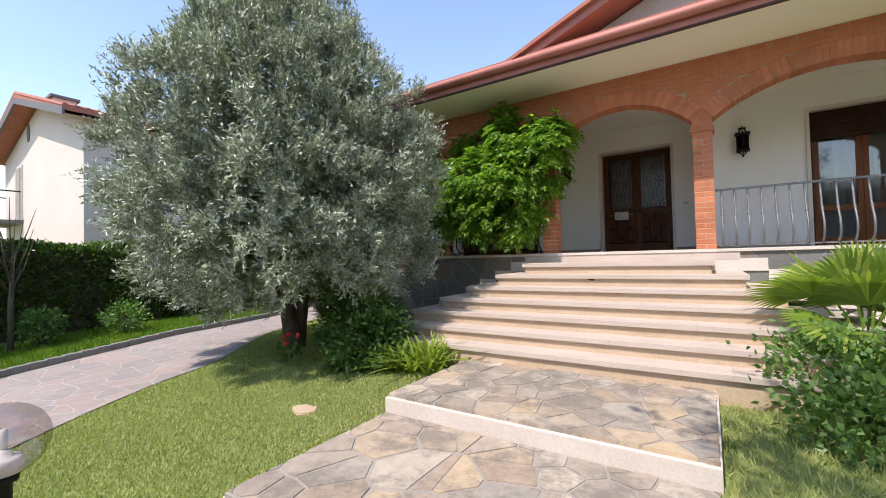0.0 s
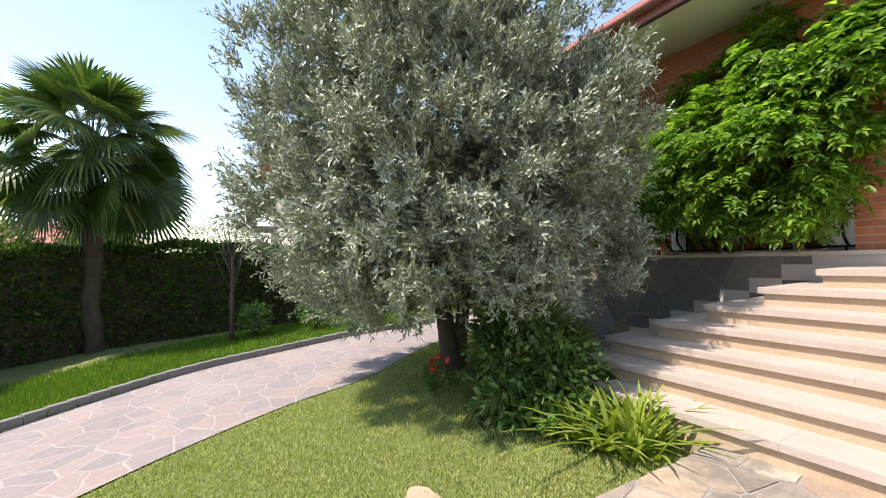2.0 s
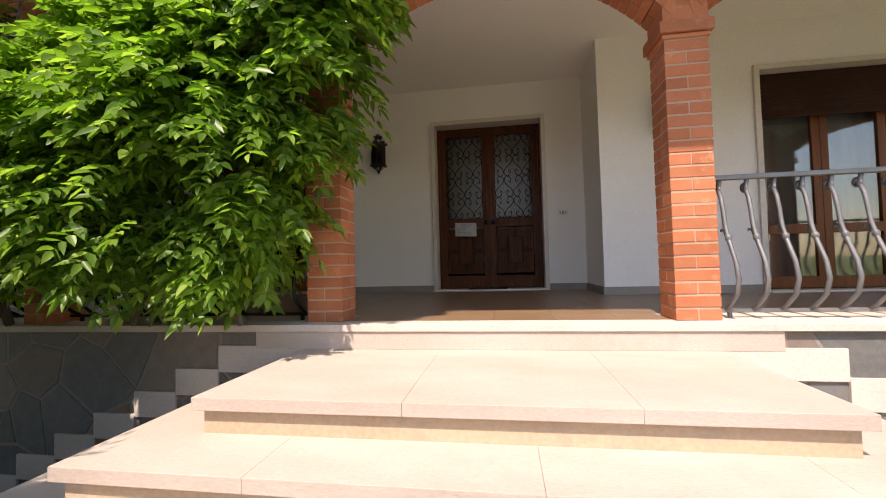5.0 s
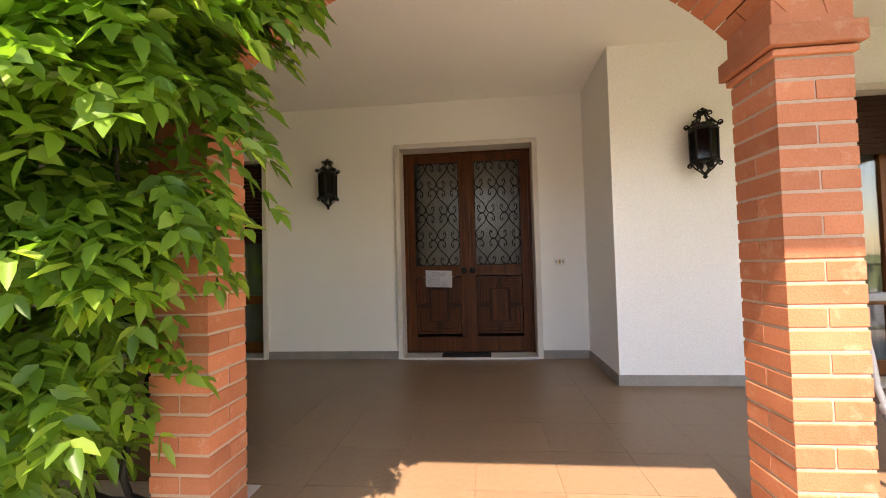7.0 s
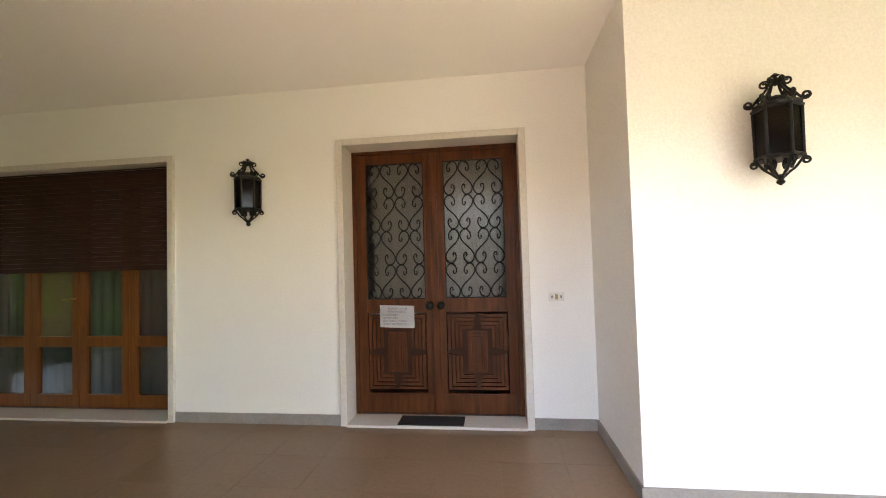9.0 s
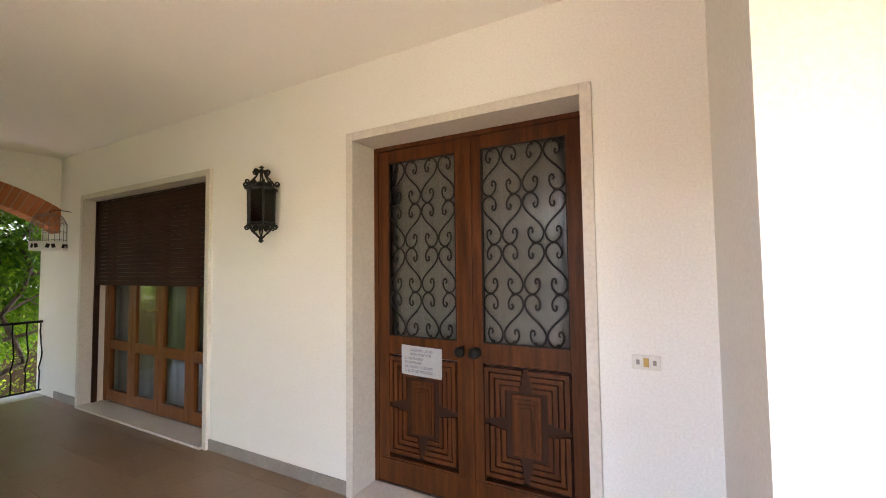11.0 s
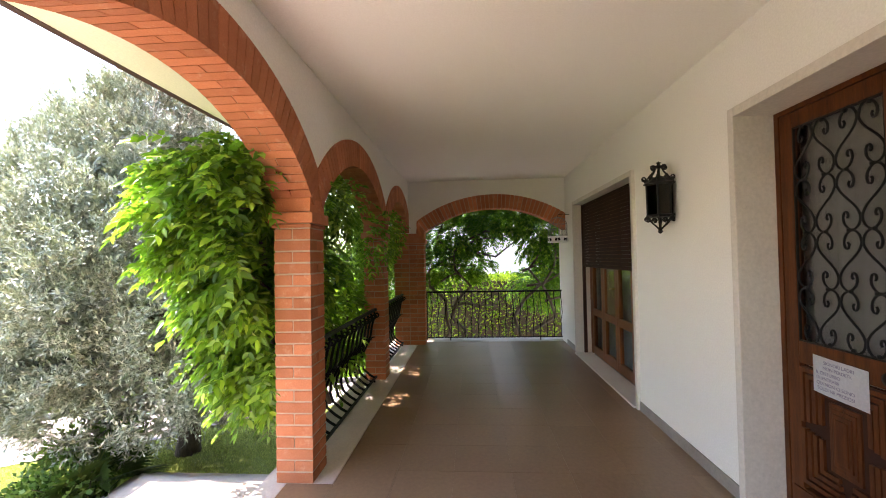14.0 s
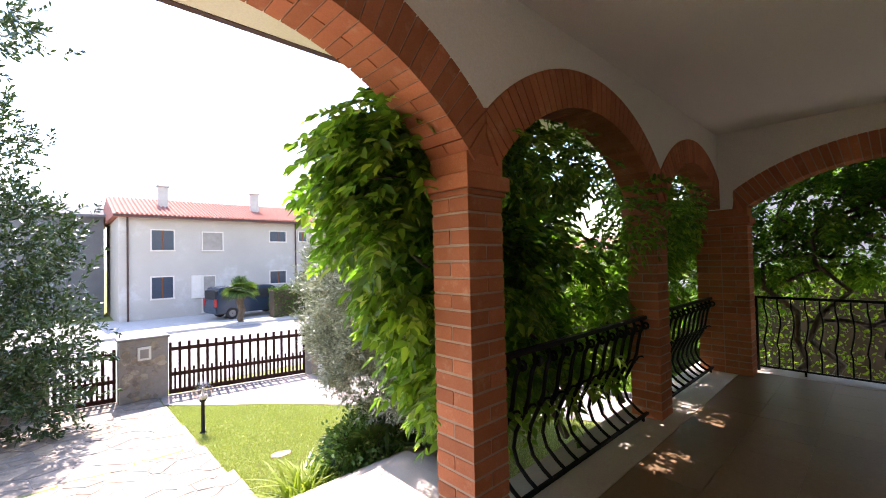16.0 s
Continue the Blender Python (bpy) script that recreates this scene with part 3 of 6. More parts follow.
structure(part("porch_fascia", boxes((-0.70, 2.50, WALL_Y - 0.022, WALL_Y - 0.001, -H, -0.046), bev=0.004), "travertine"), "pale stone fascia under the porch edge", "edging")

# ==== garden ground ====
def terrain(name, xs, ys, dz, mat, label, cat):
    vs = [(x, y, ground_z(y) + dz) for y in ys for x in xs]
    w = len(xs)
    fs = [(j * w + i, j * w + i + 1, (j + 1) * w + i + 1, (j + 1) * w + i) for j in range(len(ys) - 1) for i in range(w - 1)]
    return structure(raw(name, vs, fs, mat, smooth=True), label, cat)


terrain("ground", (-600, -60, -20, -8, 0, 8, 20, 60, 600), (-600, -60, -24, -21, -19.5, -18, -16.5, -15.2, -14.4) + tuple(-13.5 + 0.5 * k for k in range(17)) + (0, 10, 40, 600), 0.0, "turf", "flat mown ground reaching the horizon", "ground")
PX0, PX1 = -0.40, 2.17
structure(part("landing_slab", boxes((PX0, PX1, -7.26, -5.7, LOW - 0.3, SLAB - 0.03), bev=0.006), "pale_stone"), "white stone edged landing slab", "path")
LEVELS = [(-7.245, -5.7, SLAB), (-8.76, -7.262, LOW), (-10.25, -8.762, LOW - 0.10), (-11.9, -10.252, LOW - 0.165), (-13.6, -11.902, LOW - 0.25)]
for k, (y0, y1, z) in enumerate(LEVELS):
    if k:
        structure(part("path_level", boxes((PX0, PX1, y0, y1, z - 0.4, z - 0.03), bev=0.005), "pale_stone"), "stone edged level of the garden path", "path")


def strip(name, left, right, dz, mat, label, cat):
    """Ground strip between two edge lines, draped on the terrain."""
    n = len(left)
    m = 8
    vs = []
    for (ax, ay), (bx, by) in zip(left, right):
        for k in range(m + 1):
            x, y = ax + (bx - ax) * k / m, ay + (by - ay) * k / m
            vs.append((x, y, ground_z(y) + dz))
    fs = [(i * (m + 1) + k, i * (m + 1) + k + 1, (i + 1) * (m + 1) + k + 1, (i + 1) * (m + 1) + k) for i in range(n - 1) for k in range(m)]
    return structure(raw(name, vs, fs, mat), label, cat)


def smooth_line(pts, n=40):
    """Even Catmull-Rom line through points."""
    P = [Vector((*p, 0)) for p in pts]
    P = [P[0] * 2 - P[1]] + P + [P[-1] * 2 - P[-2]]
    out = []
    m = len(P) - 3
    for k in range(n + 1):
        u = k / n * m
        i = min(int(u), m - 1)
        f = u - i
        a, b, c, d = P[i:i + 4]
        q = 0.5 * ((2 * b) + (c - a) * f + (2 * a - 5 * b + 4 * c - d) * f * f + (3 * b - a - 3 * c + d) * f ** 3)
        out.append((q.x, q.y))
    return out


LAWN_EDGE = smooth_line([(-0.40, -12.35), (-1.2, -11.3), (-2.02, -10.35), (-2.5, -9.65), (-3.0, -8.9), (-3.48, -7.95), (-3.85, -6.9), (-4.97, -5.44), (-5.5, -4.2), (-5.9, -2.5), (-6.0, 0.0), (-6.0, 8.0)], 60)
CURB = smooth_line([(-3.70, -12.35), (-3.95, -11.5), (-4.6, -10.75), (-5.3, -9.9), (-5.95, -8.9), (-6.25, -7.8), (-6.55, -6.48), (-6.85, -5.0), (-7.2, -3.8), (-7.7, -2.5), (-8.1, -0.9), (-8.3, 8.0)], 60)
strip("driveway", LAWN_EDGE, CURB, 0.012, "drive_flags", "pale grey crazy-paved driveway", "driveway")
strip("driveway_apron", [(-0.42, -13.2), (-0.41, -12.35)], [(-3.72, -12.55), (-3.70, -12.35)], 0.012, "drive_flags", "paved apron inside the gate", "driveway")
kerb = thing("kerb", "low grey stone kerb along the driveway", "kerb", kind="structure")
for (ax, ay), (bx, by) in zip(CURB[6:], CURB[7:]):
    L = math.hypot(bx - ax, by - ay)
    if L < 0.05 or ay > 4:
        continue
    o = part("kerb_stone", boxes((0.004, L - 0.004, -0.07, 0.02, -0.1, 0.11), bev=0.008), "kerb_stone", kerb)
    o.matrix_world = pose(ax, ay, ground_z((ay + by) / 2), 0, 0, math.degrees(math.atan2(by - ay, bx - ax)))

# ==== roof ====
RX0, RX1 = -6.0, 9.4
structure(part("eave_soffit", boxes((RX0, RX1, EAVE_Y + 0.02, FRONT + 0.005, EAVE_Z - 0.04, EAVE_Z)), "soffit_paint"), "cream painted eave soffit", "soffit")
structure(part("eave_soffit_side", boxes((RX0, -4.71, FRONT + 0.006, 3.0, EAVE_Z - 0.04, EAVE_Z)), "soffit_paint"), "cream painted soffit at the house end", "soffit")
structure(part("fascia", boxes((RX0 - 0.02, RX1, EAVE_Y - 0.03, EAVE_Y + 0.02, EAVE_Z - 0.02, EAVE_Z + 0.15), bev=0.008), "terracotta_paint"), "terracotta painted eave fascia board", "fascia")
gut = bmesh.new()
tube(gut, [(RX0 - 0.02, EAVE_Y - 0.09, EAVE_Z + 0.13), (RX1, EAVE_Y - 0.09, EAVE_Z + 0.13)], 0.065, 12)
structure(part("gutter", gut, "terracotta_paint", smooth=True), "terracotta painted round eave gutter", "gutter")
# dark strip that paints the gutter's thin shadow line below the fascia
structure(part("drip_edge", boxes((RX0, RX1, EAVE_Y - 0.032, EAVE_Y + 0.019, EAVE_Z - 0.045, EAVE_Z - 0.022)), "gutter"), "dark strip for the gutter's shadow line under the fascia", "edging")
pitch_bm = bmesh.new()
SL = math.tan(radians(20))
prism(pitch_bm, [(EAVE_Y - 0.06, EAVE_Z + 0.16), (EAVE_Y - 0.06, EAVE_Z + 0.24), (2.0, EAVE_Z + 0.24 + 6.0 * SL), (2.0, EAVE_Z + 0.05 + 6.0 * SL)], RX0 - 0.03, RX1, "x")
structure(part("roof_pitch", pitch_bm, "roof_tile"), "low-pitched red tile roof", "roof")
# front gable rising behind the eave
GX0, GXM = 0.05, 5.2
GZ = EAVE_Z + 0.2
gab = bmesh.new()
prism(gab, [(GX0, GZ), (GXM, GZ + 2.05), (2 * GXM - GX0, GZ)], EAVE_Y + 0.45, EAVE_Y + 0.6)
structure(part("gable_wall", gab, "house_render"), "grey rendered gable wall above the porch", "wall")
for s in (1, -1):
    for k, (t0, t1, mat, yo) in enumerate(((0.0, 0.13, "terracotta_paint", 0.0), (0.13, 0.19, "roof_tile", -0.08))):
        rk = bmesh.new()
        a, b = (GX0 - 0.75, GZ - 0.30), (GXM, GZ + 2.05)
        prism(rk, [(GXM + s * (a[0] - GXM), a[1] + t0 + 0.06), (b[0], b[1] + t0 + 0.06), (b[0], b[1] + t1 + 0.06), (GXM + s * (a[0] - GXM), a[1] + t1 + 0.06)], EAVE_Y - 0.02 + yo, EAVE_Y + 2.6)
        structure(part("gable_verge", rk, mat), "terracotta verge of the front gable", "roof")
house_shell = boxes((-4.71, -4.6, 0.35, 9.0, -1.9, 3.3), (-4.6, 9.0, 8.9, 9.0, -1.9, 5.0), (8.9, 9.0, 2.6, 8.9, -1.9, 4.0))
structure(part("wall_outer", house_shell, "brick"), "outer brick walls of the house", "wall")

# ==== foliage tools ====
rng = np.random.default_rng(7)


def unit(a):
    return a / np.maximum(np.linalg.norm(a, axis=1, keepdims=True), 1e-9)


def leaf_cloud(name, pos, direction, length, width, mat, parent=None, fold=0.25, label="", tip=0.5, face=None, full=False):
    """Many small leaves: each a folded blade of four corners along its direction."""
    n = len(pos)
    d = unit(direction)
    r = unit(rng.normal(size=(n, 3)) + (face if face is not None else 0))
    s = unit(np.cross(d, r))
    up = np.cross(s, d)
    L = (length * rng.uniform(0.7, 1.25, n))[:, None]
    W = (width * rng.uniform(0.75, 1.2, n))[:, None]
    if full:
        w1, w2 = s * W * 0.5 + up * W * fold, s * W * 0.42 + up * W * fold
        n1, n2 = -s * W * 0.5 + up * W * fold, -s * W * 0.42 + up * W * fold
        bend = np.array([0, 0, -0.12]) * L
        v = np.stack([pos, pos + d * L * 0.24 + w1, pos + d * L * 0.62 + w2, pos + d * L + bend, pos + d * L * 0.62 + n2, pos + d * L * 0.24 + n1], 1).reshape(-1, 3)
        c, order, per = 6, [0, 1, 2, 3, 0, 3, 4, 5], 4
    else:
        mid = pos + d * L * tip
        v = np.stack([pos, mid + s * W / 2 + up * W * fold, pos + d * L, mid - s * W / 2 + up * W * fold], 1).reshape(-1, 3)
        c, order, per = 4, [0, 1, 2, 0, 2, 3], 3
    me = bpy.data.meshes.new(name)
    me.vertices.add(c * n)
    me.vertices.foreach_set("co", v.astype(np.float32).ravel())
    me.loops.add(2 * per * n)
    idx = (np.arange(n)[:, None] * c + np.array(order)[None]).ravel()
    me.loops.foreach_set("vertex_index", idx.astype(np.int32))
    me.polygons.add(2 * n)
    me.polygons.foreach_set("loop_start", (np.arange(2 * n) * per).astype(np.int32))
    me.update(calc_edges=True)
    me.validate()
    me.materials.append(MATS[mat])
    ob = new(name, me)
    if parent:
        ob.parent = parent
    if label:
        ob["label"] = label
    return ob


def sprays(centres, outward, per, spread, reach):
    """Points along many short twigs that grow outward from centres. Returns places and leaf directions."""
    n = len(centres)
    tw = unit(outward + rng.normal(size=(n, 3)) * spread)
    f = np.tile(np.linspace(0.05, 1.0, per), n)[:, None]
    c = np.repeat(centres, per, 0)
    t = np.repeat(tw, per, 0)
    pos = c + t * f * reach * np.repeat(rng.uniform(0.6, 1.3, (n, 1)), per, 0)
    side = unit(rng.normal(size=(n * per, 3)))
    return pos, t * 0.75 + side * 0.75


def blob_points(blobs, n, lo=0.5):
    """Points near the outsides of overlapping ellipsoids: (x, y, z, rx, ry, rz)."""
    B = np.array(blobs)
    w = (B[:, 3] * B[:, 4] * B[:, 5]) ** (2 / 3)
    k = rng.choice(len(B), n, p=w / w.sum())
    d = unit(rng.normal(size=(n, 3)))
    r = rng.uniform(lo, 1.0, (n, 1)) ** 0.6 * (1 + 0.18 * rng.normal(size=(n, 1)))
    return B[k, :3] + d * B[k, 3:] * r, d


def pinnate(name, base, d, rachis, pairs, leaf_l, leaf_w, mat, parent, label=""):
    """Compound leaves: pairs of leaflets along a drooping rachis."""
    n = len(base)
    d = unit(d)
    side = unit(np.cross(d, np.array([0, 0, 1.0]) + rng.normal(size=(n, 3)) * 0.25))
    P, D = [], []
    ln = rachis * rng.uniform(0.7, 1.2, (n, 1))
    for k in range(pairs):
        f = (k + 1) / (pairs + 0.3)
        p = base + d * ln * f + np.array([0, 0, -1.0]) * ln * 0.45 * f * f
        for s in (-1, 1):
            P.append(p)
            D.append(side * s + d * 0.55 + np.array([0, 0, -0.35]) + rng.normal(size=(n, 3)) * 0.14)
    P.append(base + d * ln + np.array([0, 0, -1.0]) * ln * 0.45)
    D.append(d + np.array([0, 0, -0.7]))
    m = len(P)
    up = np.tile(np.cross(side, d), (m, 1)) * 2.2
    return leaf_cloud(name, np.concatenate(P), np.concatenate(D), leaf_l, leaf_w, mat, parent, 0.15, label, 0.42, face=up, full=True)


def fan(bm, c, d, up, r, n=26, spread=2.6, droop=0.25, w=0.02):
    """Palmate leaf: narrow pleated segments round a hub."""
    d = d.normalized()
    s = d.cross(up).normalized()
    u = s.cross(d).normalized()
    for k in range(n):
        a = (k / (n - 1) - 0.5) * spread
        q = (d * math.cos(a) + s * math.sin(a)).normalized()
        t = q.cross(u).normalized() * w
        L = r * (0.72 + 0.28 * math.cos(a * 0.9)) * random.uniform(0.92, 1.05)
        p = [c + u * 0.004, c + q * L * 0.5 + t + u * 0.015, c + q * L * 0.8 + t * 0.6 - Vector((0, 0, droop * L * 0.35)), c + q * L - Vector((0, 0, droop * L)), c + q * L * 0.8 - t * 0.6 - Vector((0, 0, droop * L * 0.35)), c + q * L * 0.5 - t + u * 0.015]
        v = [bm.verts.new(x) for x in p]
        bm.faces.new((v[0], v[1], v[5]))
        bm.faces.new((v[1], v[2], v[4], v[5]))
        bm.faces.new((v[2], v[3], v[4]))


# ==== olive tree ====
TREE = Vector((-3.47, -5.97, ground_z(-5.97)))
olive = thing("olive_tree", "broad round silvery olive tree standing on the lawn", "tree", TREE)


def crown_radius(z):
    """Crown half-width at the height z over the ground."""
    q = (z - 2.0) / (3.5 if z > 2.0 else 1.5)
    return 1.92 * max(0.0, 1 - abs(q) ** (1.55 if z > 2.0 else 2.2)) ** 0.55


def olive_points(n, lo, hi=1.0):
    out = []
    while len(out) < n:
        z = random.uniform(0.5, 5.4)
        r0 = crown_radius(z)
        if random.random() > (r0 / 1.92) ** 1.3 + 0.04:
            continue
        a = random.uniform(0, 2 * math.pi)
        lump = noise.noise(Vector((math.cos(a) * 1.9, math.sin(a) * 1.9, z * 0.75)))
        fine = noise.noise(Vector((math.cos(a) * 5.5 + 9, math.sin(a) * 5.5, z * 2.2)))
        edge = r0 * (1 + 0.30 * lump + 0.20 * fine)
        r = edge * (lo + (hi - lo) * random.random() ** 0.6)
        if r < 1.0 and z < 0.95:
            continue
        out.append((0.38 + r * math.cos(a), -0.28 + r * math.sin(a), z + 0.15 * fine))
    return np.array(out)


def sprigs(n_clumps, per, spread, twig, lo, hi, leaves):
    """Leafy twigs that fan out from clumps, the clumps apart so that dark gaps stay between them."""
    c = olive_points(n_clumps, lo, hi)
    out = unit(c - np.array([0.2, -0.3, 1.7])) + np.array([0, 0, 0.35])
    cc = np.repeat(c, per, 0) + rng.normal(size=(n_clumps * per, 3)) * spread
    return sprays(cc, np.repeat(out, per, 0), leaves, 0.5, twig)


o1, d1 = sprigs(1250, 12, 0.035, 0.22, 0.80, 1.04, 15)
op, od = sprigs(560, 10, 0.08, 0.20, 0.35, 0.70, 12)
leaf_cloud("inner_crown", op, od, 0.10, 0.040, "olive_leaf", olive, label="shaded inner olive leaves")
op, od = o1, d1
of = unit(op - np.array([0.2, -0.3, 1.6])) * 1.8 + np.array([0, -0.4, 1.0])
leaf_cloud("crown", op, od, 0.062, 0.017, "olive_leaf", olive, face=of, label="dense silvery olive crown")
ob_bm = bmesh.new()
tube(ob_bm, [(0.03, 0.02, -0.15), (0.02, 0.0, 0.12), (-0.05, -0.02, 0.5), (-0.14, -0.05, 0.9), (-0.2, -0.2, 1.6), (-0.12, -0.4, 2.6), (-0.1, -0.45, 4.2)], [0.22, 0.15, 0.125, 0.115, 0.08, 0.05, 0.02], 10)
tube(ob_bm, [(0.02, 0.08, 0.0), (0.06, 0.12, 0.4), (0.12, 0.14, 0.8), (0.3, 0.2, 1.5)], [0.12, 0.095, 0.085, 0.05], 8)
part("trunk", ob_bm, "bark", olive, "grey furrowed trunk", True)
for k in range(24):
    a, z0 = k * 2.4, 0.75 + 3.0 * k / 24
    R = crown_radius(z0 + 0.7) * 0.72
    lb = bmesh.new()
    tube(lb, [(-0.12, -0.1 - 0.1 * z0, z0), (-0.08 + R * 0.45 * math.cos(a), -0.3 + R * 0.45 * math.sin(a), z0 + 0.3), (R * math.cos(a), -0.3 + R * math.sin(a), z0 + 0.65)], [0.04, 0.024, 0.006], 5)
    part("limb", lb, "bark", olive, smooth=True)

# ==== climbing vine on the porch front ====
vine = thing("climbing_vine", "lush green climbing vine hanging over the porch railing", "vine", (0, 0, 0))
VB = [(-0.80, -3.40, 1.35, 0.55, 0.45, 0.50), (-1.35, -3.45, 1.45, 0.60, 0.45, 0.50), (-1.95, -3.42, 1.25, 0.60, 0.42, 0.55), (-1.15, -3.40, 0.80, 0.65, 0.42, 0.45),
      (-1.80, -3.35, 0.65, 0.55, 0.35, 0.42), (-2.60, -3.32, 0.95, 0.55, 0.36, 0.55), (-0.38, -3.32, 1.75, 0.36, 0.36, 0.38), (-0.52, -3.28, 0.95, 0.34, 0.30, 0.48),
      (-3.20, -3.25, 0.85, 0.50, 0.30, 0.50), (-0.22, -3.16, 1.45, 0.26, 0.24, 0.55), (-0.35, -3.18, 2.05, 0.26, 0.24, 0.26), (-3.9, -3.2, 1.2, 0.5, 0.25, 0.6), (-0.45, -3.15, 0.55, 0.2, 0.2, 0.3), (-0.12, -3.42, 1.95, 0.28, 0.28, 0.30), (-0.10, -3.35, 1.55, 0.22, 0.24, 0.36), (-0.65, -3.45, 2.15, 0.36, 0.30, 0.24), (-0.12, -3.12, 1.95, 0.30, 0.20, 0.34), (-0.30, -3.10, 1.35, 0.20, 0.14, 0.50), (0.02, -3.16, 2.15, 0.20, 0.18, 0.16), (-0.55, -3.30, 0.40, 0.30, 0.22, 0.34)]
vp, vd = blob_points(VB, 6600, 0.45)
clump = np.array([noise.noise(Vector((float(q[0]) * 2.6, float(q[1]) * 2.6, float(q[2]) * 2.6))) for q in vp])
keep = (vp[:, 1] < -2.99) & (vp[:, 2] > 0.26) & (clump > np.where(vp[:, 0] > -1.5, -0.12, 0.0)) & (vp[:, 2] > 0.22 + np.clip(vp[:, 0] + 0.60, 0, 9) * 1.9) & ((vp[:, 0] > -1.5) | (rng.random(len(vp)) < 0.8))
vp, vd = vp[keep], vd[keep]
pinnate("foliage", vp, vd * np.array([0.8, 0.9, 0.5]) + np.array([0.05, -0.45, -0.15]), 0.21, 5, 0.084, 0.038, "vine_leaf", vine, "pinnate bright green leaves")
DB = [(-1.0, -3.18, 2.48, 0.30, 0.16, 0.26), (-1.5, -3.12, 2.15, 0.6, 0.12, 0.25), (-3.1, -3.1, 2.2, 0.5, 0.14, 0.3), (-3.6, -3.05, 1.6, 0.6, 0.2, 0.4), (-4.4, -3.1, 1.9, 0.5, 0.2, 0.5)]
dp, dd = blob_points(DB, 1500, 0.3)
pinnate("foliage", dp[dp[:, 1] < -2.95], dd[dp[:, 1] < -2.95] + np.array([0, -0.3, -0.3]), 0.15, 5, 0.06, 0.026, "vine_leaf", vine, "darker leaves under the eave")
# leaves that reach in through the arches
IB = [(-1.0, -2.78, 2.02, 0.5, 0.16, 0.16), (-2.2, -2.8, 1.75, 0.35, 0.22, 0.3), (-3.4, -2.85, 1.9, 0.6, 0.18, 0.25), (-0.5, -2.85, 2.0, 0.2, 0.15, 0.15)]
ip, idr = blob_points(IB, 330, 0.2)
pinnate("foliage", ip, idr + np.array([0, 0.1, -0.3]), 0.15, 4, 0.06, 0.026, "vine_leaf", vine, "leaves reaching in through the arches")
shoot_base = np.array([(-0.10, -3.02, 2.12), (-0.08, -2.98, 1.98), (-0.10, -3.04, 1.84), (-0.14, -3.06, 1.70), (-0.04, -3.05, 2.05), (-0.16, -3.05, 1.52), (-0.18, -3.04, 1.36)])
shoot_way = np.array([(1.0, -0.05, 0.15), (1.0, 0.1, 0.05), (0.8, -0.2, -0.1), (0.6, -0.2, -0.2), (1.0, -0.2, 0.1), (0.5, -0.3, -0.3), (0.4, -0.3, -0.4)])
for q, w in zip(shoot_base, shoot_way):
    tagged(pinnate("shoot", q[None], w[None], 0.26, 4, 0.085, 0.042, "vine_leaf", vine, "leafy shoot reaching past the column"), kind="stuff")
stem = bmesh.new()
for q in shoot_base[:3]:
    tube(stem, [(q[0] - 0.3, q[1] - 0.05, q[2] - 0.1), tuple(q), (q[0] + 0.14, q[1], q[2]), (q[0] + 0.30, q[1] + 0.02, q[2] - 0.04)], [0.006, 0.005, 0.004, 0.002], 5)
for sx, zs in ((-0.75, 0.0), (-1.6, 0.1), (-2.62, 0.0), (-3.3, 0.2)):
    pts = [(sx, -3.08, 0.02)]
    for k in range(8):
        pts.append((sx + random.uniform(-0.22, 0.22) + 0.05 * k, -3.10 - random.uniform(0, 0.16), 0.3 + 0.3 * k))
    tube(stem, pts, [0.03 - 0.0028 * k for k in range(9)], 6)
for k in range(26):
    x, z = random.uniform(-3.8, -0.3), random.uniform(0.4, 2.2)
    tube(stem, [(x, -3.08, z), (x + random.uniform(-0.3, 0.3), -3.22, z + 0.15), (x + random.uniform(-0.5, 0.5), -3.5, z + 0.1)], [0.012, 0.009, 0.004], 5)
part("stem", stem, "bark", vine, "twisted woody stems", True)

# ==== vine and branches at the porch end ====
endvine = thing("end_vine", "old wisteria with gnarled stems beyond the end railing", "vine", (0, 0, 0))
ep, ed = blob_points([(-5.5, -1.9, 1.95, 0.5, 0.7, 0.35), (-5.6, -0.9, 2.25, 0.6, 0.8, 0.3), (-5.6, -0.2, 1.9, 0.5, 0.5, 0.5), (-5.6, -2.3, 1.35, 0.5, 0.4, 0.35), (-5.9, 0.3, 1.5, 0.5, 0.6, 0.6), (-5.7, -1.6, 1.35, 0.4, 0.4, 0.25), (-5.6, -3.0, 1.6, 0.5, 0.5, 0.7), (-5.4, -2.9, 0.6, 0.4, 0.4, 0.5), (-5.9, -1.3, 2.5, 0.6, 1.3, 0.3), (-6.0, -0.2, 0.9, 0.4, 0.5, 0.4)], 3500, 0.2)
pinnate("foliage", ep, ed + np.array([0, 0, -0.3]), 0.17, 5, 0.068, 0.032, "shaded_vine_leaf", endvine, "backlit green leaves")
es = bmesh.new()
for y0 in (-2.3, -1.9, -0.6, -0.35):
    pts = [(-5.25, y0, -0.3)]
    for k in range(8):
        pts.append((-5.25 - random.uniform(-0.1, 0.25), y0 + random.uniform(-0.25, 0.3) + 0.03 * k, 0.05 + 0.3 * k))
    tube(es, pts, [0.045 - 0.004 * k for k in range(9)], 7)
for k in range(12):
    y, z = random.uniform(-2.4, 0.0), random.uniform(0.5, 1.9)
    tube(es, [(-5.3, y, z), (-5.35, y + 0.35, z + random.uniform(-0.1, 0.3)), (-5.5, y + 0.8, z + random.uniform(-0.2, 0.4))], [0.026, 0.02, 0.008], 6)
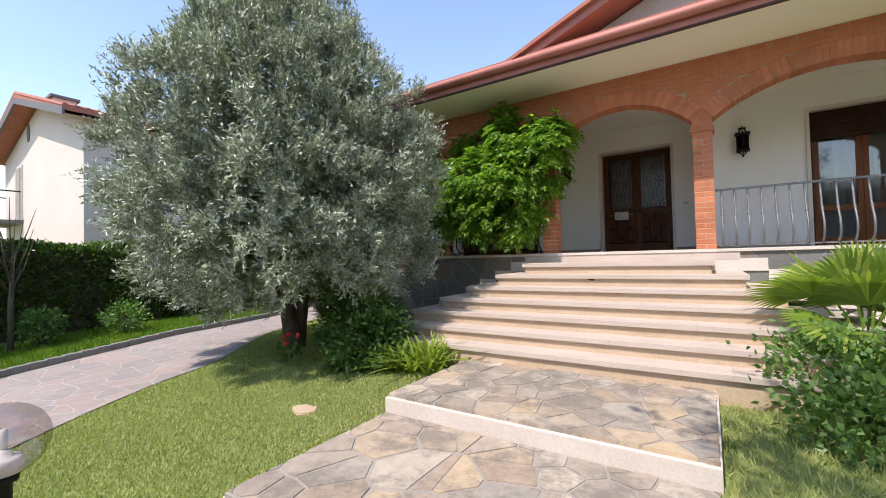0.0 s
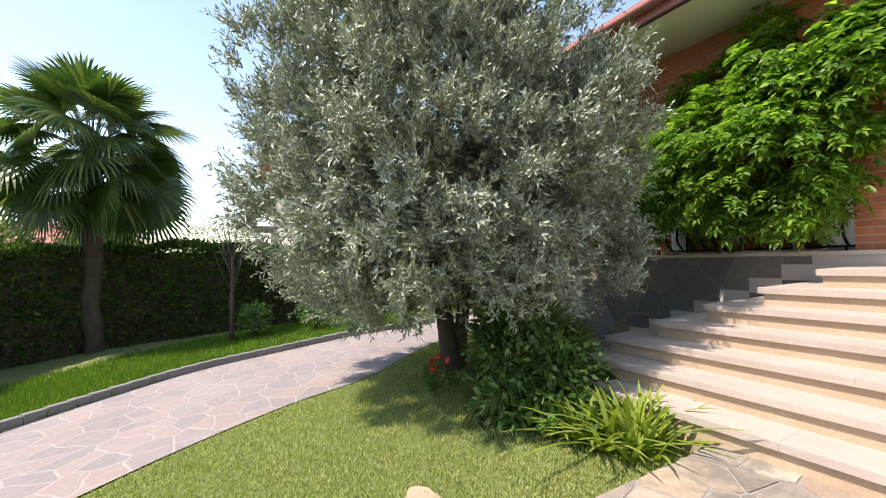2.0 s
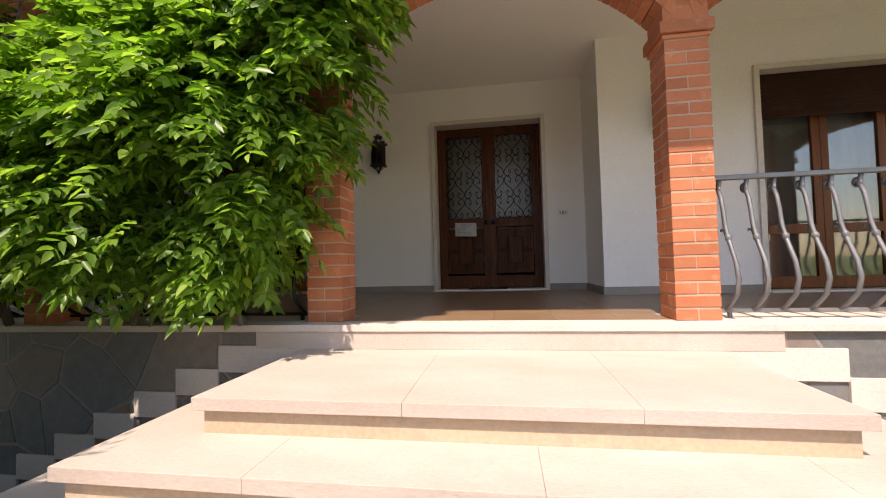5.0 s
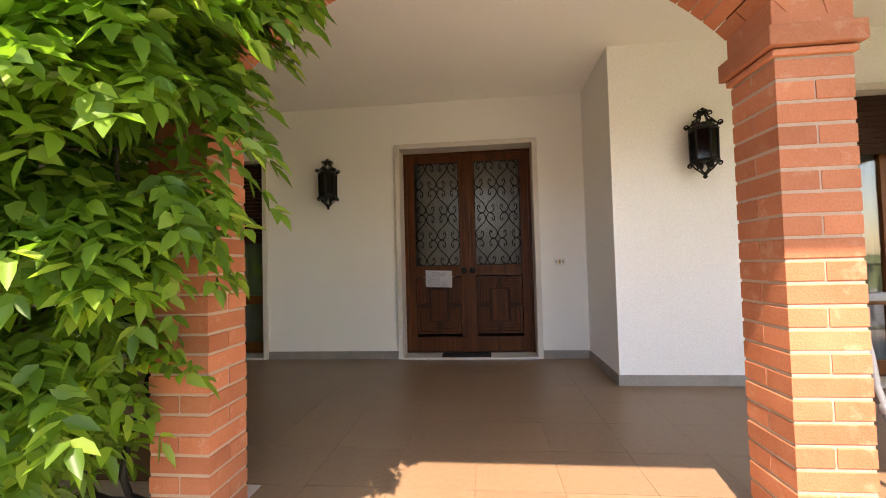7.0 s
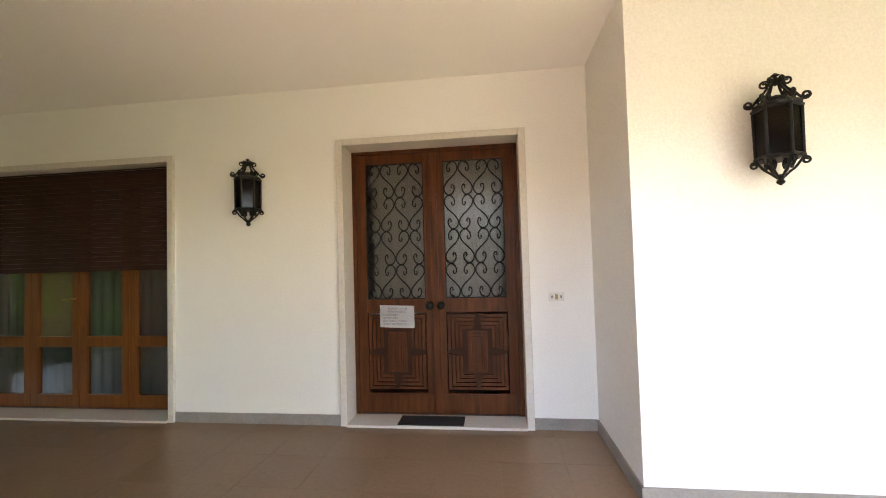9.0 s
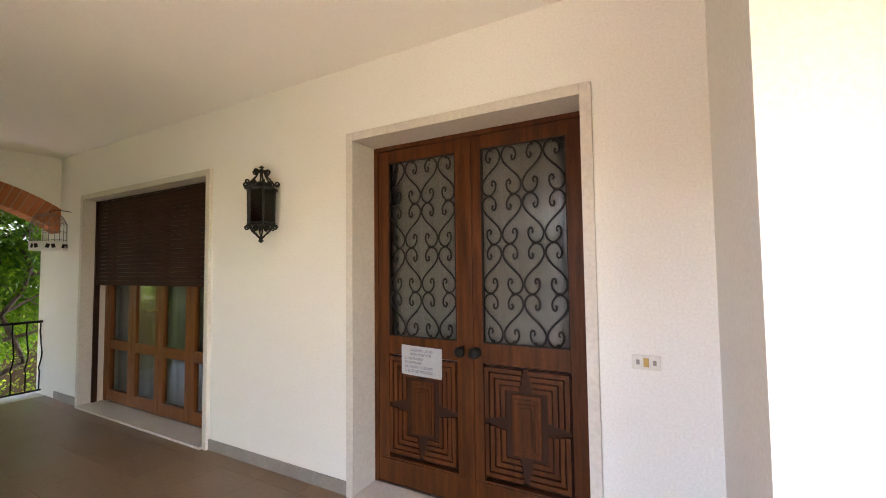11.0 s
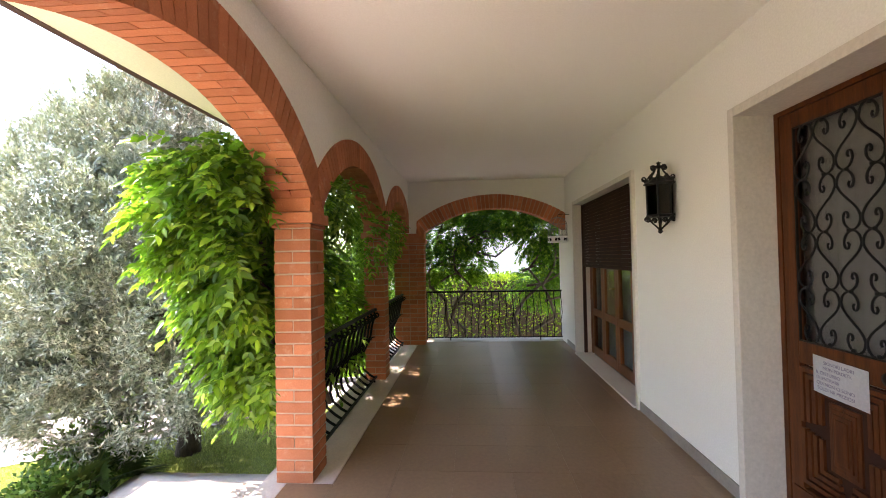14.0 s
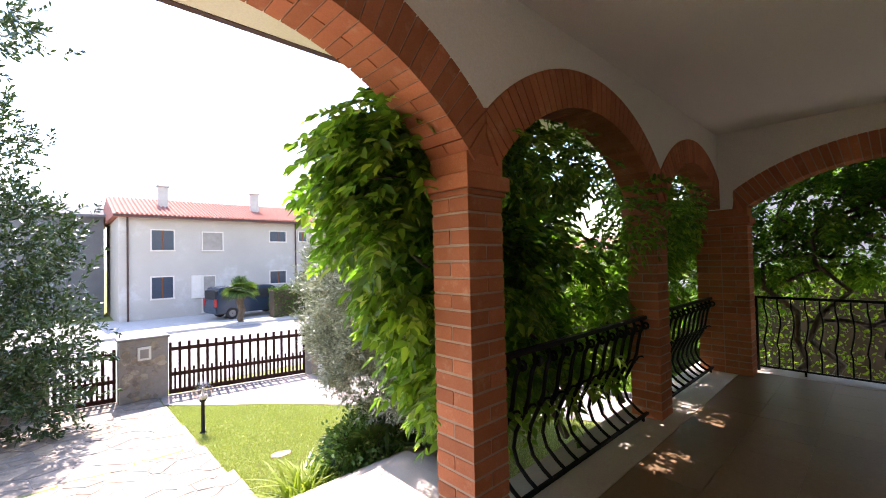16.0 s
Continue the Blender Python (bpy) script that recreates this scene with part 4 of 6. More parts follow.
part("stem", es, "bark", endvine, "gnarled woody stems", True)

# ==== hedges ====
def hedge_row(name, line, w, top, n, lab, mat="hedge_leaf", ll=0.10, base=None):
    h = thing(name, lab, "hedge", (0, 0, 0))
    hp = np.array(line)
    seg = np.linalg.norm(hp[1:] - hp[:-1], axis=1)
    i0 = rng.choice(len(seg), n, p=seg / seg.sum())
    f = rng.random((n, 1))
    c = hp[i0] * (1 - f) + hp[i0 + 1] * f
    tang = unit(hp[i0 + 1] - hp[i0])
    nor = np.stack([-tang[:, 1], tang[:, 0]], 1)
    gz = np.array([ground_z(y) for y in c[:, 1]]) if base is None else np.full(n, base)
    tp = rng.random(n) < 0.28
    wob = np.sin(c[:, 0] * 2.1 + c[:, 1] * 1.7) * 0.06 + np.sin(c[:, 0] * 5.1 - c[:, 1] * 4.3) * 0.04
    side = np.where(tp, rng.uniform(-w, w, n), np.sign(rng.random(n) - 0.5) * (w + wob) + rng.normal(size=n) * 0.05)
    zz = np.where(tp, top + wob + rng.normal(size=n) * 0.05, rng.random(n) ** 0.9 * (top - gz) + gz)
    out = np.concatenate([np.where(tp[:, None], 0, nor * np.sign(side)[:, None]), np.where(tp, 1.0, 0.25)[:, None]], 1)
    leaf_cloud("hedge_leaf_mass", np.concatenate([c + nor * side[:, None], zz[:, None]], 1), out + rng.normal(size=(n, 3)) * 0.8, ll, ll * 0.5, mat, h)
    # dark brown block fills the hedge behind its leaves
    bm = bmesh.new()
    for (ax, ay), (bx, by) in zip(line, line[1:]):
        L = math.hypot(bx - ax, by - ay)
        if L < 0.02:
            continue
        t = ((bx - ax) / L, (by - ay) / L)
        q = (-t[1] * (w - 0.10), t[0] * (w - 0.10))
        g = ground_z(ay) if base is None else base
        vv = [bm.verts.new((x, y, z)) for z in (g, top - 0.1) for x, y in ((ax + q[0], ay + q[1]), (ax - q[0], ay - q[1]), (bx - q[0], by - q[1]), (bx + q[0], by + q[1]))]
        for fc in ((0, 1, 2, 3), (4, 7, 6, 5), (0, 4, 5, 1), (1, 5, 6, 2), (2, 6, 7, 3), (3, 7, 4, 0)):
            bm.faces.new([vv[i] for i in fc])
    part("twig_core", bm, "core_brown", h, "dark brown solid block inside the leaves")
    return h


HEDGE = smooth_line([(-4.4, -12.9), (-6.5, -12.9), (-8.6, -12.4), (-9.6, -11.2), (-10.0, -9.6), (-9.9, -8.0), (-9.7, -6.0), (-9.6, -3.0), (-9.6, 2.0), (-9.6, 7.0)], 44)
hedge_row("garden_hedge", HEDGE, 0.45, 0.42, 90000, "tall clipped dark green garden hedge behind the lawn")

# hedge added for the bright sunlit strip seen above the end handrail
hedge_row("sunlit_hedge", [(-9.05, -3.2), (-9.0, 0.5), (-9.0, 5.0)], 0.4, 0.92, 16000, "sunlit yellow-green hedge beyond the drive", "sunlit_hedge_leaf", 0.10)

# ==== porch floor tiles ====
tiles = thing("porch_floor", "polished brown square floor tiles of the porch", "floor", kind="structure")
TS = 0.40
tile_me = None
ny = int(2.54 / TS) + 1
for i in range(34):
    for j in range(ny):
        x0, y0 = -4.715 + i * TS, -2.54 + j * TS
        x1, y1 = min(x0 + TS, 9.0), min(y0 + TS, -0.001)
        if x0 > 8.9 or y1 - y0 < 0.03 or (x0 > PIER_X + 0.3 and y0 > PIER_Y + 0.3):
            continue
        if y1 - y0 > TS - 0.01 and x1 - x0 > TS - 0.01:
            if tile_me is None:
                bm = boxes((0.0008, TS - 0.0008, 0.0008, TS - 0.0008, -0.012, 0.0))
                tile_me = bpy.data.meshes.new("tile")
                bm.to_mesh(tile_me)
                bm.free()
                tile_me.materials.append(MATS["porch_tile"])
            o = new("tile", tile_me)
            o.parent = tiles
            o.location = (x0, y0, 0.0)
        else:
            part("tile", boxes((x0 + 0.0008, x1 - 0.0008, y0 + 0.0008, y1 - 0.0008, -0.012, 0.0)), "porch_tile", tiles)


for i in range(6):
    x0, x1 = max(-0.128, -4.715 + (11 + i) * TS), min(1.978, -4.715 + (12 + i) * TS)
    if x1 - x0 > 0.03:
        part("tile", boxes((x0 + 0.0008, x1 - 0.0008, -2.858, -2.5415, -0.012, 0.0)), "porch_tile", tiles)


# ==== double front door ====
S_CURVE = [(0.50, 0.50), (0.70, 0.585), (0.87, 0.68), (0.965, 0.79), (0.90, 0.91), (0.72, 0.985), (0.50, 0.98), (0.32, 0.90), (0.26, 0.80), (0.31, 0.715), (0.42, 0.70), (0.47, 0.76), (0.42, 0.80)]


def grille(parent, x0, x1, z0, z1, y):
    """Wrought-iron lattice of S-scrolls whose ends curl into facing hearts."""
    w, h = (x1 - x0) / 4, (z1 - z0) / 4
    half = smooth_line(S_CURVE, 40)
    unit_bar = [(1 - u, 1 - v) for u, v in half[::-1]] + half[1:]
    for row in range(4):
        for i in range(4):
            pts = [(u if (i + row) % 2 else 1 - u, v) for u, v in unit_bar]
            g = bmesh.new()
            tube(g, [(min(x1 - 0.006, max(x0 + 0.006, x0 + (i + u) * w)), y, z0 + (row + v) * h) for u, v in pts], 0.0058, 6)
            part("scroll_bar", g, "iron", parent, smooth=True)
    for row in range(5):
        for i in range(4):
            c = bmesh.new()
            lathe(c, [(0.004, -0.010), (0.010, -0.006), (0.010, 0.006), (0.004, 0.010)], 8, (x0 + (i + 0.5) * w, y - 0.003, min(z1 - 0.012, max(z0 + 0.012, z0 + row * h))))
            part("collar", c, "iron", parent)
    part("grille_frame", boxes((x0 - 0.008, x0 + 0.004, y - 0.006, y + 0.006, z0 - 0.008, z1 + 0.008), (x1 - 0.004, x1 + 0.008, y - 0.006, y + 0.006, z0 - 0.008, z1 + 0.008),
                               (x0 + 0.0045, x1 - 0.0045, y - 0.006, y + 0.006, z0 - 0.008, z0 + 0.004), (x0 + 0.0045, x1 - 0.0045, y - 0.006, y + 0.006, z1 - 0.004, z1 + 0.008)), "iron", parent)


def relief_panel(parent, x0, x1, z0, z1, y):
    """Carved lower panel: stepped mitred mouldings round a raised centre."""
    xm, zm = (x0 + x1) / 2, (z0 + z1) / 2
    w, h = x1 - x0, z1 - z0
    # groove ground: wood stain plus the depth shade, both in one darker brown
    part("panel_ground", boxes((x0, x1, y, y + 0.01, z0, z1)), "shutter_brown", parent, "grooves dark with stain and painted depth shade")
    cw, ch = w * 0.17, h * 0.27
    for k in range(4):
        q = k * 0.017
        part("raised_block", boxes((xm - cw + q, xm + cw - q, y - 0.012 - 0.006 * k, y, zm - ch + q * 1.3, zm + ch - q * 1.3), bev=0.003), "wood_door", parent)
    for sx in (-1, 1):
        for sz in (-1, 1):
            ax, az = (x0, x1)[sx > 0], (z0, z1)[sz > 0]
            for k in range(4):
                q0, q1 = 0.006 + k * 0.033, 0.006 + k * 0.033 + 0.023
                bx, bz = xm + sx * 0.016, zm + sz * 0.016
                bm = bmesh.new()
                o = [(ax - sx * q0, az - sz * q0), (bx + sx * q0 * 0.2, az - sz * q0), (bx + sx * q0 * 0.2, az - sz * q1), (ax - sx * q1, az - sz * q1), (ax - sx * q1, bz + sz * q0 * 0.2), (ax - sx * q0, bz + sz * q0 * 0.2)]
                if abs(ax - sx * q1 - xm) < cw and k > 2:
                    continue
                prism(bm, o, y - 0.028 + 0.004 * k, y)
                part("moulding", bm, "wood_door", parent)


door = thing("door_1", "closed dark wooden double front door with iron grilles", "door", (0, 0, 0))
DX0, DX1, DT = DOOR[0] + 0.035, DOOR[1] - 0.035, DOOR[3] - 0.03
part("door_frame", boxes((DOOR[0] + 0.002, DX0, 0.2, 0.27, 0.022, DT), (DX1, DOOR[1] - 0.002, 0.2, 0.27, 0.022, DT), (DOOR[0] + 0.002, DOOR[1] - 0.002, 0.2, 0.27, DT, DOOR[3] - 0.003)), "wood_door", door)
XM = (DX0 + DX1) / 2
for s, (a, b) in enumerate(((DX0 + 0.003, XM - 0.002), (XM + 0.002, DX1 - 0.003))):
    leaf = part("door_leaf", boxes((a, a + 0.085, 0.205, 0.25, 0.03, DT - 0.004), (b - 0.085, b, 0.205, 0.25, 0.03, DT - 0.004), (a + 0.085, b - 0.085, 0.205, 0.25, DT - 0.09, DT - 0.004),
                                   (a + 0.085, b - 0.085, 0.205, 0.25, 0.88, 1.0), (a + 0.085, b - 0.085, 0.205, 0.25, 0.03, 0.20), bev=0.004), "wood_door", door)
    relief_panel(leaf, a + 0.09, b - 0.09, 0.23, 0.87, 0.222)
    part("kick_rail", boxes((a + 0.02, b - 0.02, 0.197, 0.206, 0.05, 0.19), bev=0.004), "wood_door", leaf)
    part("pane", boxes((a + 0.08, b - 0.08, 0.232, 0.236, 0.995, DT - 0.085)), "dark_glass", leaf, "clear glass pane").visible_shadow = False
    part("lace_curtain", boxes((a + 0.082 + (0.055 if s == 0 else 0), b - 0.082 - (0.055 if s else 0), 0.252, 0.256, 0.995, DT - 0.087)), "curtain", leaf, "pale lace curtain")
    grille(leaf, a + 0.088, b - 0.088, 1.004, DT - 0.094, 0.214)
    kb = bmesh.new()
    lathe(kb, [(0.030, 0.0), (0.032, 0.006), (0.018, 0.012), (0.014, 0.03), (0.026, 0.038), (0.034, 0.05), (0.030, 0.064), (0.012, 0.070)], 16)
    k = part("door_knob", kb, "iron", leaf, "round dark metal knob", True)
    k.matrix_world = pose((b - 0.045) if s == 0 else (a + 0.045), 0.205, 0.945, 90, 0, 0)
part("astragal", boxes((XM - 0.03, XM + 0.03, 0.19, 0.206, 0.03, DT - 0.004), bev=0.006), "wood_door", door, "moulded centre strip")
mat = part("door_mat", boxes((0.47, 1.0, -0.04, 0.15, 0.023, 0.033), bev=0.004), "rubber")
tagged(mat, "flat dark rubber mat on the door threshold", "mat")

# paper notice with hand-printed lines
note = thing("notice", "white hand-lettered paper notice taped to the door", "notice", (0, 0, 0))
nb = bmesh.new()
vv = [nb.verts.new((0.285 + 0.30 * i / 4, 0.188 - 0.004 * math.sin(i * 1.3), 0.765 + 0.19 * j - 0.012 * i / 4)) for j in range(2) for i in range(5)]
for i in range(4):
    nb.faces.new((vv[i], vv[i + 1], vv[i + 6], vv[i + 5]))
bmesh.ops.solidify(nb, geom=nb.faces[:], thickness=0.001)
part("sheet", nb, "paper", note)
for k, text in enumerate(("SIGNORI LADRI", "NON PERDETE", "IL DISTURBO", "DI ENTRARE", "QUI NON CI SONO", "SOLDI NE PREZIOSI")):
    cu = bpy.data.curves.new("lettering", "FONT")
    cu.body, cu.size, cu.extrude = text, 0.024, 0.0002
    cu.materials.append(MATS["ink"])
    t = new("lettering", cu)
    t.parent = note
    t.matrix_world = pose(0.312 + (0.045, 0.04, 0.0, 0.0, 0.0, 0.004)[k], 0.1815, 0.917 - 0.0265 * k, 90, 1.5, 0)

# light switch plate
sw = thing("switch_plate", "ivory wall switch plate with brass key", "switch", (1.745, -0.002, 1.016))
part("plate", boxes((-0.058, 0.058, -0.008, 0.0, -0.033, 0.033), bev=0.003), "ivory_plastic", sw)
part("rocker", boxes((-0.011, 0.011, -0.012, -0.008, -0.020, 0.020), bev=0.002), "brass", sw)
for s in (-1, 1):
    part("slot", boxes((s * 0.034 - 0.007, s * 0.034 + 0.007, -0.0095, -0.008, -0.011, 0.011)), "grey_stone", sw)


# ==== wall lanterns ====
def lantern(at):
    """Hexagonal wrought-iron wall lantern with scrolled crown and foot."""
    L = thing("wall_lantern", "hexagonal black wrought-iron wall lantern with scrolls", "lantern", at, group="porch lanterns")
    def ring(r, z):
        return [(r * math.cos(math.pi / 3 * k + math.pi / 6), r * math.sin(math.pi / 3 * k + math.pi / 6), z) for k in range(6)]
    fr = bmesh.new()
    for z, r in ((0.14, 0.095), (0.385, 0.098)):
        p = ring(r, z)
        tube(fr, p + p[:1], 0.010, 6)
    for a, b in zip(ring(0.093, 0.14), ring(0.096, 0.385)):
        tube(fr, [a, b], 0.0085, 6)
    part("frame", fr, "iron", L)
    for k in range(6):
        a = math.pi / 3 * k + math.pi / 3
        p = part("pane", boxes((-0.047, 0.047, -0.002, 0.002, 0.15, 0.375)), "amber_glass", L, "smoked amber glass")
        p.location = (0.080 * math.cos(a), 0.080 * math.sin(a), 0)
        p.rotation_euler = (0, 0, a + math.pi / 2)
    rf = bmesh.new()
    lathe(rf, [(0.112, 0.385), (0.114, 0.395), (0.085, 0.412), (0.07, 0.425), (0.045, 0.44), (0.012, 0.452)], 6)
    part("roof", rf, "iron", L)
    def spun(profile, angle):
        return [(r * math.cos(angle), r * math.sin(angle), z) for r, z in profile]
    cr = bmesh.new()
    for k in range(6):
        a = math.pi / 3 * k + math.pi / 6
        curl = [(q[0], q[2]) for q in scroll((0.112, 0, 0.428), 0.006, 0.020, 0.0, -1.35, 16)]
        rise = smooth_line([curl[-1], (0.070, 0.452), (0.040, 0.485), (0.020, 0.530)], 12)
        tube(cr, spun(curl + rise[1:], a), 0.0062, 5)
        tube(cr, spun([(q[0], q[2]) for q in scroll((0.045, 0, 0.515), 0.022, 0.006, math.pi, -1.4, 14)], a), 0.0055, 5)
        tube(cr, spun([(q[0], q[2]) for q in scroll((0.062, 0, 0.435), 0.018, 0.005, math.pi / 2, 1.4, 14)], a), 0.0055, 5)
    lathe(cr, [(0.004, 0.5), (0.018, 0.515), (0.02, 0.53), (0.006, 0.545), (0.02, 0.552), (0.004, 0.565)], 10)
    part("crown", cr, "iron", L, "scrolled iron crown")
    ft = bmesh.new()
    lathe(ft, [(0.094, 0.128), (0.098, 0.138), (0.07, 0.142), (0.01, 0.142)], 6)
    for k in range(6):
        a = math.pi / 3 * k + math.pi / 6
        curl = [(q[0], q[2]) for q in scroll((0.100, 0, 0.112), 0.006, 0.018, 0.0, 1.35, 16)]
        fall = smooth_line([curl[-1], (0.062, 0.085), (0.034, 0.060), (0.010, 0.035)], 12)
        tube(ft, spun(curl + fall[1:], a), 0.0062, 5)
        tube(ft, spun([(q[0], q[2]) for q in scroll((0.045, 0, 0.108), 0.020, 0.005, -math.pi / 2, -1.4, 14)], a), 0.0055, 5)
    lathe(ft, [(0.004, 0.0), (0.02, 0.015), (0.012, 0.03), (0.022, 0.042), (0.006, 0.055)], 10)
    part("foot", ft, "iron", L, "scrolled iron foot")
    for za, zb in ((0.42, 0.40), (0.13, 0.15)):
        part("bracket", tube(bmesh.new(), [(0, 0.05, za), (0, 0.112, zb)], 0.010, 6), "iron", L)
    return L


lantern((-0.73, -0.112, 1.650))
lantern((2.70, PIER_Y - 0.112, 1.640))


# ==== roller-shuttered french windows ====
def french_window(x0, x1, top, y, drop, name, lab, cols, card=-1):
    W = thing(name, lab, "window", (0, 0, 0))
    part("window_frame", boxes((x0, x0 + 0.06, y + 0.2, y + 0.28, 0.022, top), (x1 - 0.06, x1, y + 0.2, y + 0.28, 0.022, top), (x0 + 0.06, x1 - 0.06, y + 0.2, y + 0.28, top - 0.06, top)), "wood_light", W)
    n = cols
    cw = (x1 - x0 - 0.12) / n
    for k in range(n):
        a, b = x0 + 0.06 + k * cw + 0.002, x0 + 0.06 + (k + 1) * cw - 0.002
        leaf = part("sash", boxes((a, a + 0.075, y + 0.205, y + 0.25, 0.03, top - 0.065), (b - 0.075, b, y + 0.205, y + 0.25, 0.03, top - 0.065), (a + 0.075, b - 0.075, y + 0.205, y + 0.25, 0.03, 0.15),
                                    (a + 0.075, b - 0.075, y + 0.205, y + 0.25, 0.60, 0.70), (a + 0.075, b - 0.075, y + 0.205, y + 0.25, top - 0.15, top - 0.065), bev=0.003), "wood_light", W)
        part("pane", boxes((a + 0.07, b - 0.07, y + 0.225, y + 0.231, 0.145, 0.605)), "glass", leaf)
        part("pane", boxes((a + 0.07, b - 0.07, y + 0.225, y + 0.231, 0.695, top - 0.145)), "glass", leaf)
        if k == card:
            part("card_panel", boxes((a + 0.071, b - 0.071, y + 0.233, y + 0.238, 0.70, top - 0.15)), "cardboard", leaf, "brown card behind the pane")
            part("handle", tube(bmesh.new(), [(b - 0.04, y + 0.205, 1.06), (b - 0.04, y + 0.165, 1.06), (b - 0.13, y + 0.160, 1.05)], 0.008, 6), "brass", leaf, "dull brass window handle")
    cb = bmesh.new()
    m = 120
    pts = [(x0 + (x1 - x0) * i / m, y + 0.34 + 0.018 * math.sin(i * 1.1) + 0.01 * math.sin(i * 0.37)) for i in range(m + 1)]
    va = [cb.verts.new((px, py, 0.05)) for px, py in pts]
    vb = [cb.verts.new((px, py, top)) for px, py in pts]
    for i in range(m):
        cb.faces.new((va[i], va[i + 1], vb[i + 1], vb[i]))
    bmesh.ops.solidify(cb, geom=cb.faces[:], thickness=0.003)
    part("sheer_curtain", cb, "curtain", W, "sheer grey curtain", True)
    z = drop
    S = thing(name.replace("window", "shutter"), "half-lowered brown roller shutter of narrow slats", "shutter", (0, 0, 0))
    part("end_slat", boxes((x0 + 0.012, x1 - 0.012, y + 0.10, y + 0.122, z - 0.045, z), bev=0.003), "shutter_brown", S)
    while z < top:
        part("slat", boxes((x0 + 0.01, x1 - 0.01, y + 0.105, y + 0.119, z + 0.002, min(z + 0.043, top)), bev=0.005), "shutter_brown", S)
        z += 0.044
    part("guide", boxes((x0, x0 + 0.03, y + 0.09, y + 0.135, 0.022, top)), "shutter_brown", S)
    part("guide", boxes((x1 - 0.03, x1, y + 0.09, y + 0.135, 0.022, top)), "shutter_brown", S)


french_window(WIN[0] + 0.006, WIN[1] - 0.006, WIN[3] - 0.006, 0.0, 1.36, "window_1", "wooden french window with glazed sashes and sheer curtains", 4, 1)
french_window(WR[0] + 0.006, WR[1] - 0.006, WR[3] - 0.006, PIER_Y, 1.86, "window_2", "wooden french window with curtains behind the front railing", 4)

# ==== railings ====
BELLY = [(0.0, 0.855), (0.018, 0.80), (-0.012, 0.74), (-0.03, 0.66), (-0.045, 0.56), (-0.085, 0.46), (-0.145, 0.34), (-0.165, 0.24), (-0.135, 0.15), (-0.06, 0.085), (0.0, 0.05)]


def bow_railing(x0, x1, mat):
    R = thing("bow_railing", "wrought-iron porch railing with bellied bars", "railing", (0, 0, 0), group="porch railings")
    yr = -2.79
    top = boxes((x0, x1, yr - 0.022, yr + 0.022, 0.855, 0.885), bev=0.006)
    part("handrail", top, mat, R)
    part("foot_rail", boxes((x0, x1, yr - 0.012, yr + 0.012, 0.035, 0.055)), mat, R)
    n = max(3, round((x1 - x0) / 0.155))
    bar = None
    for k in range(n):
        x = x0 + (k + 0.5) * (x1 - x0) / n
        if bar is None:
            bm = bmesh.new()
            tube(bm, [(0, a, z) for a, z in BELLY], 0.0135, 6)
            tube(bm, [(0, q[0], q[2]) for q in scroll((0.034, 0, 0.812), 0.034, 0.010, math.pi, 1.3, 14)], 0.010, 5)
            lathe(bm, [(0.012, 0.47), (0.019, 0.478), (0.019, 0.502), (0.012, 0.51)], 8, (0, -0.073, 0))
            tube(bm, [(0, -0.055, 0.50), (0, -0.03, 0.535), (0, 0.0, 0.545), (0, 0.012, 0.535)], [0.010, 0.009, 0.008, 0.005], 5)
            o = part("bar", bm, mat, R, smooth=True)
            bar = o.data
        else:
            o = new("bar", bar)
            o.parent = R
        o.location = (x, yr, 0)
    for x in (x0 + 0.1, x1 - 0.1):
        part("foot", boxes((x - 0.01, x + 0.01, yr - 0.01, yr + 0.01, 0.0, 0.04)), mat, R)


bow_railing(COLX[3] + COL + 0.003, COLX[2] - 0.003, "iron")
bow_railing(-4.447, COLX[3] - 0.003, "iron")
# right bays: the sunlit look of the bars is put into a greyer iron
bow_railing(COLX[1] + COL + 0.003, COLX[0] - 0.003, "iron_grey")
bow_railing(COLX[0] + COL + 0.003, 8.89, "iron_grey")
ER = thing("end_railing", "black iron railing of thin waved bars at the porch end", "railing", (0, 0, 0), group="porch railings")
part("handrail", boxes((-4.855, -4.815, -2.40, -0.003, 0.855, 0.885), bev=0.006), "iron", ER)
part("foot_rail", boxes((-4.845, -4.825, -2.40, -0.003, 0.045, 0.065)), "iron", ER)
part("post", boxes((-4.85, -4.82, -2.43, -2.40, 0.0, 0.885)), "iron", ER)
bar = None
for k in range(20):
    if bar is None:
        bm = bmesh.new()
        tube(bm, [(0.0 - 0.035 * math.exp(-((z - 0.62) / 0.10) ** 2) + 0.03 * math.exp(-((z - 0.42) / 0.12) ** 2), 0.02 * math.sin((z - 0.4) * 9) if 0.3 < z < 0.78 else 0, z) for z in np.linspace(0.055, 0.86, 16)], 0.0085, 6)
        o = part("bar", bm, "iron", ER, smooth=True)
        bar = o.data
    else:
        o = new("bar", bar)
        o.parent = ER
    o.location = (-4.835, -2.34 + k * 0.122, 0)
for y in (-2.0, -0.4):
    part("foot", boxes((-4.845, -4.825, y, y + 0.02, 0.0, 0.05)), "iron", ER)

# ==== bird cage on the wall ====
cage = thing("bird_cage", "small white wire bird cage with a patterned base on the wall", "bird cage", (-4.16, -0.19, 1.70))
cb = bmesh.new()
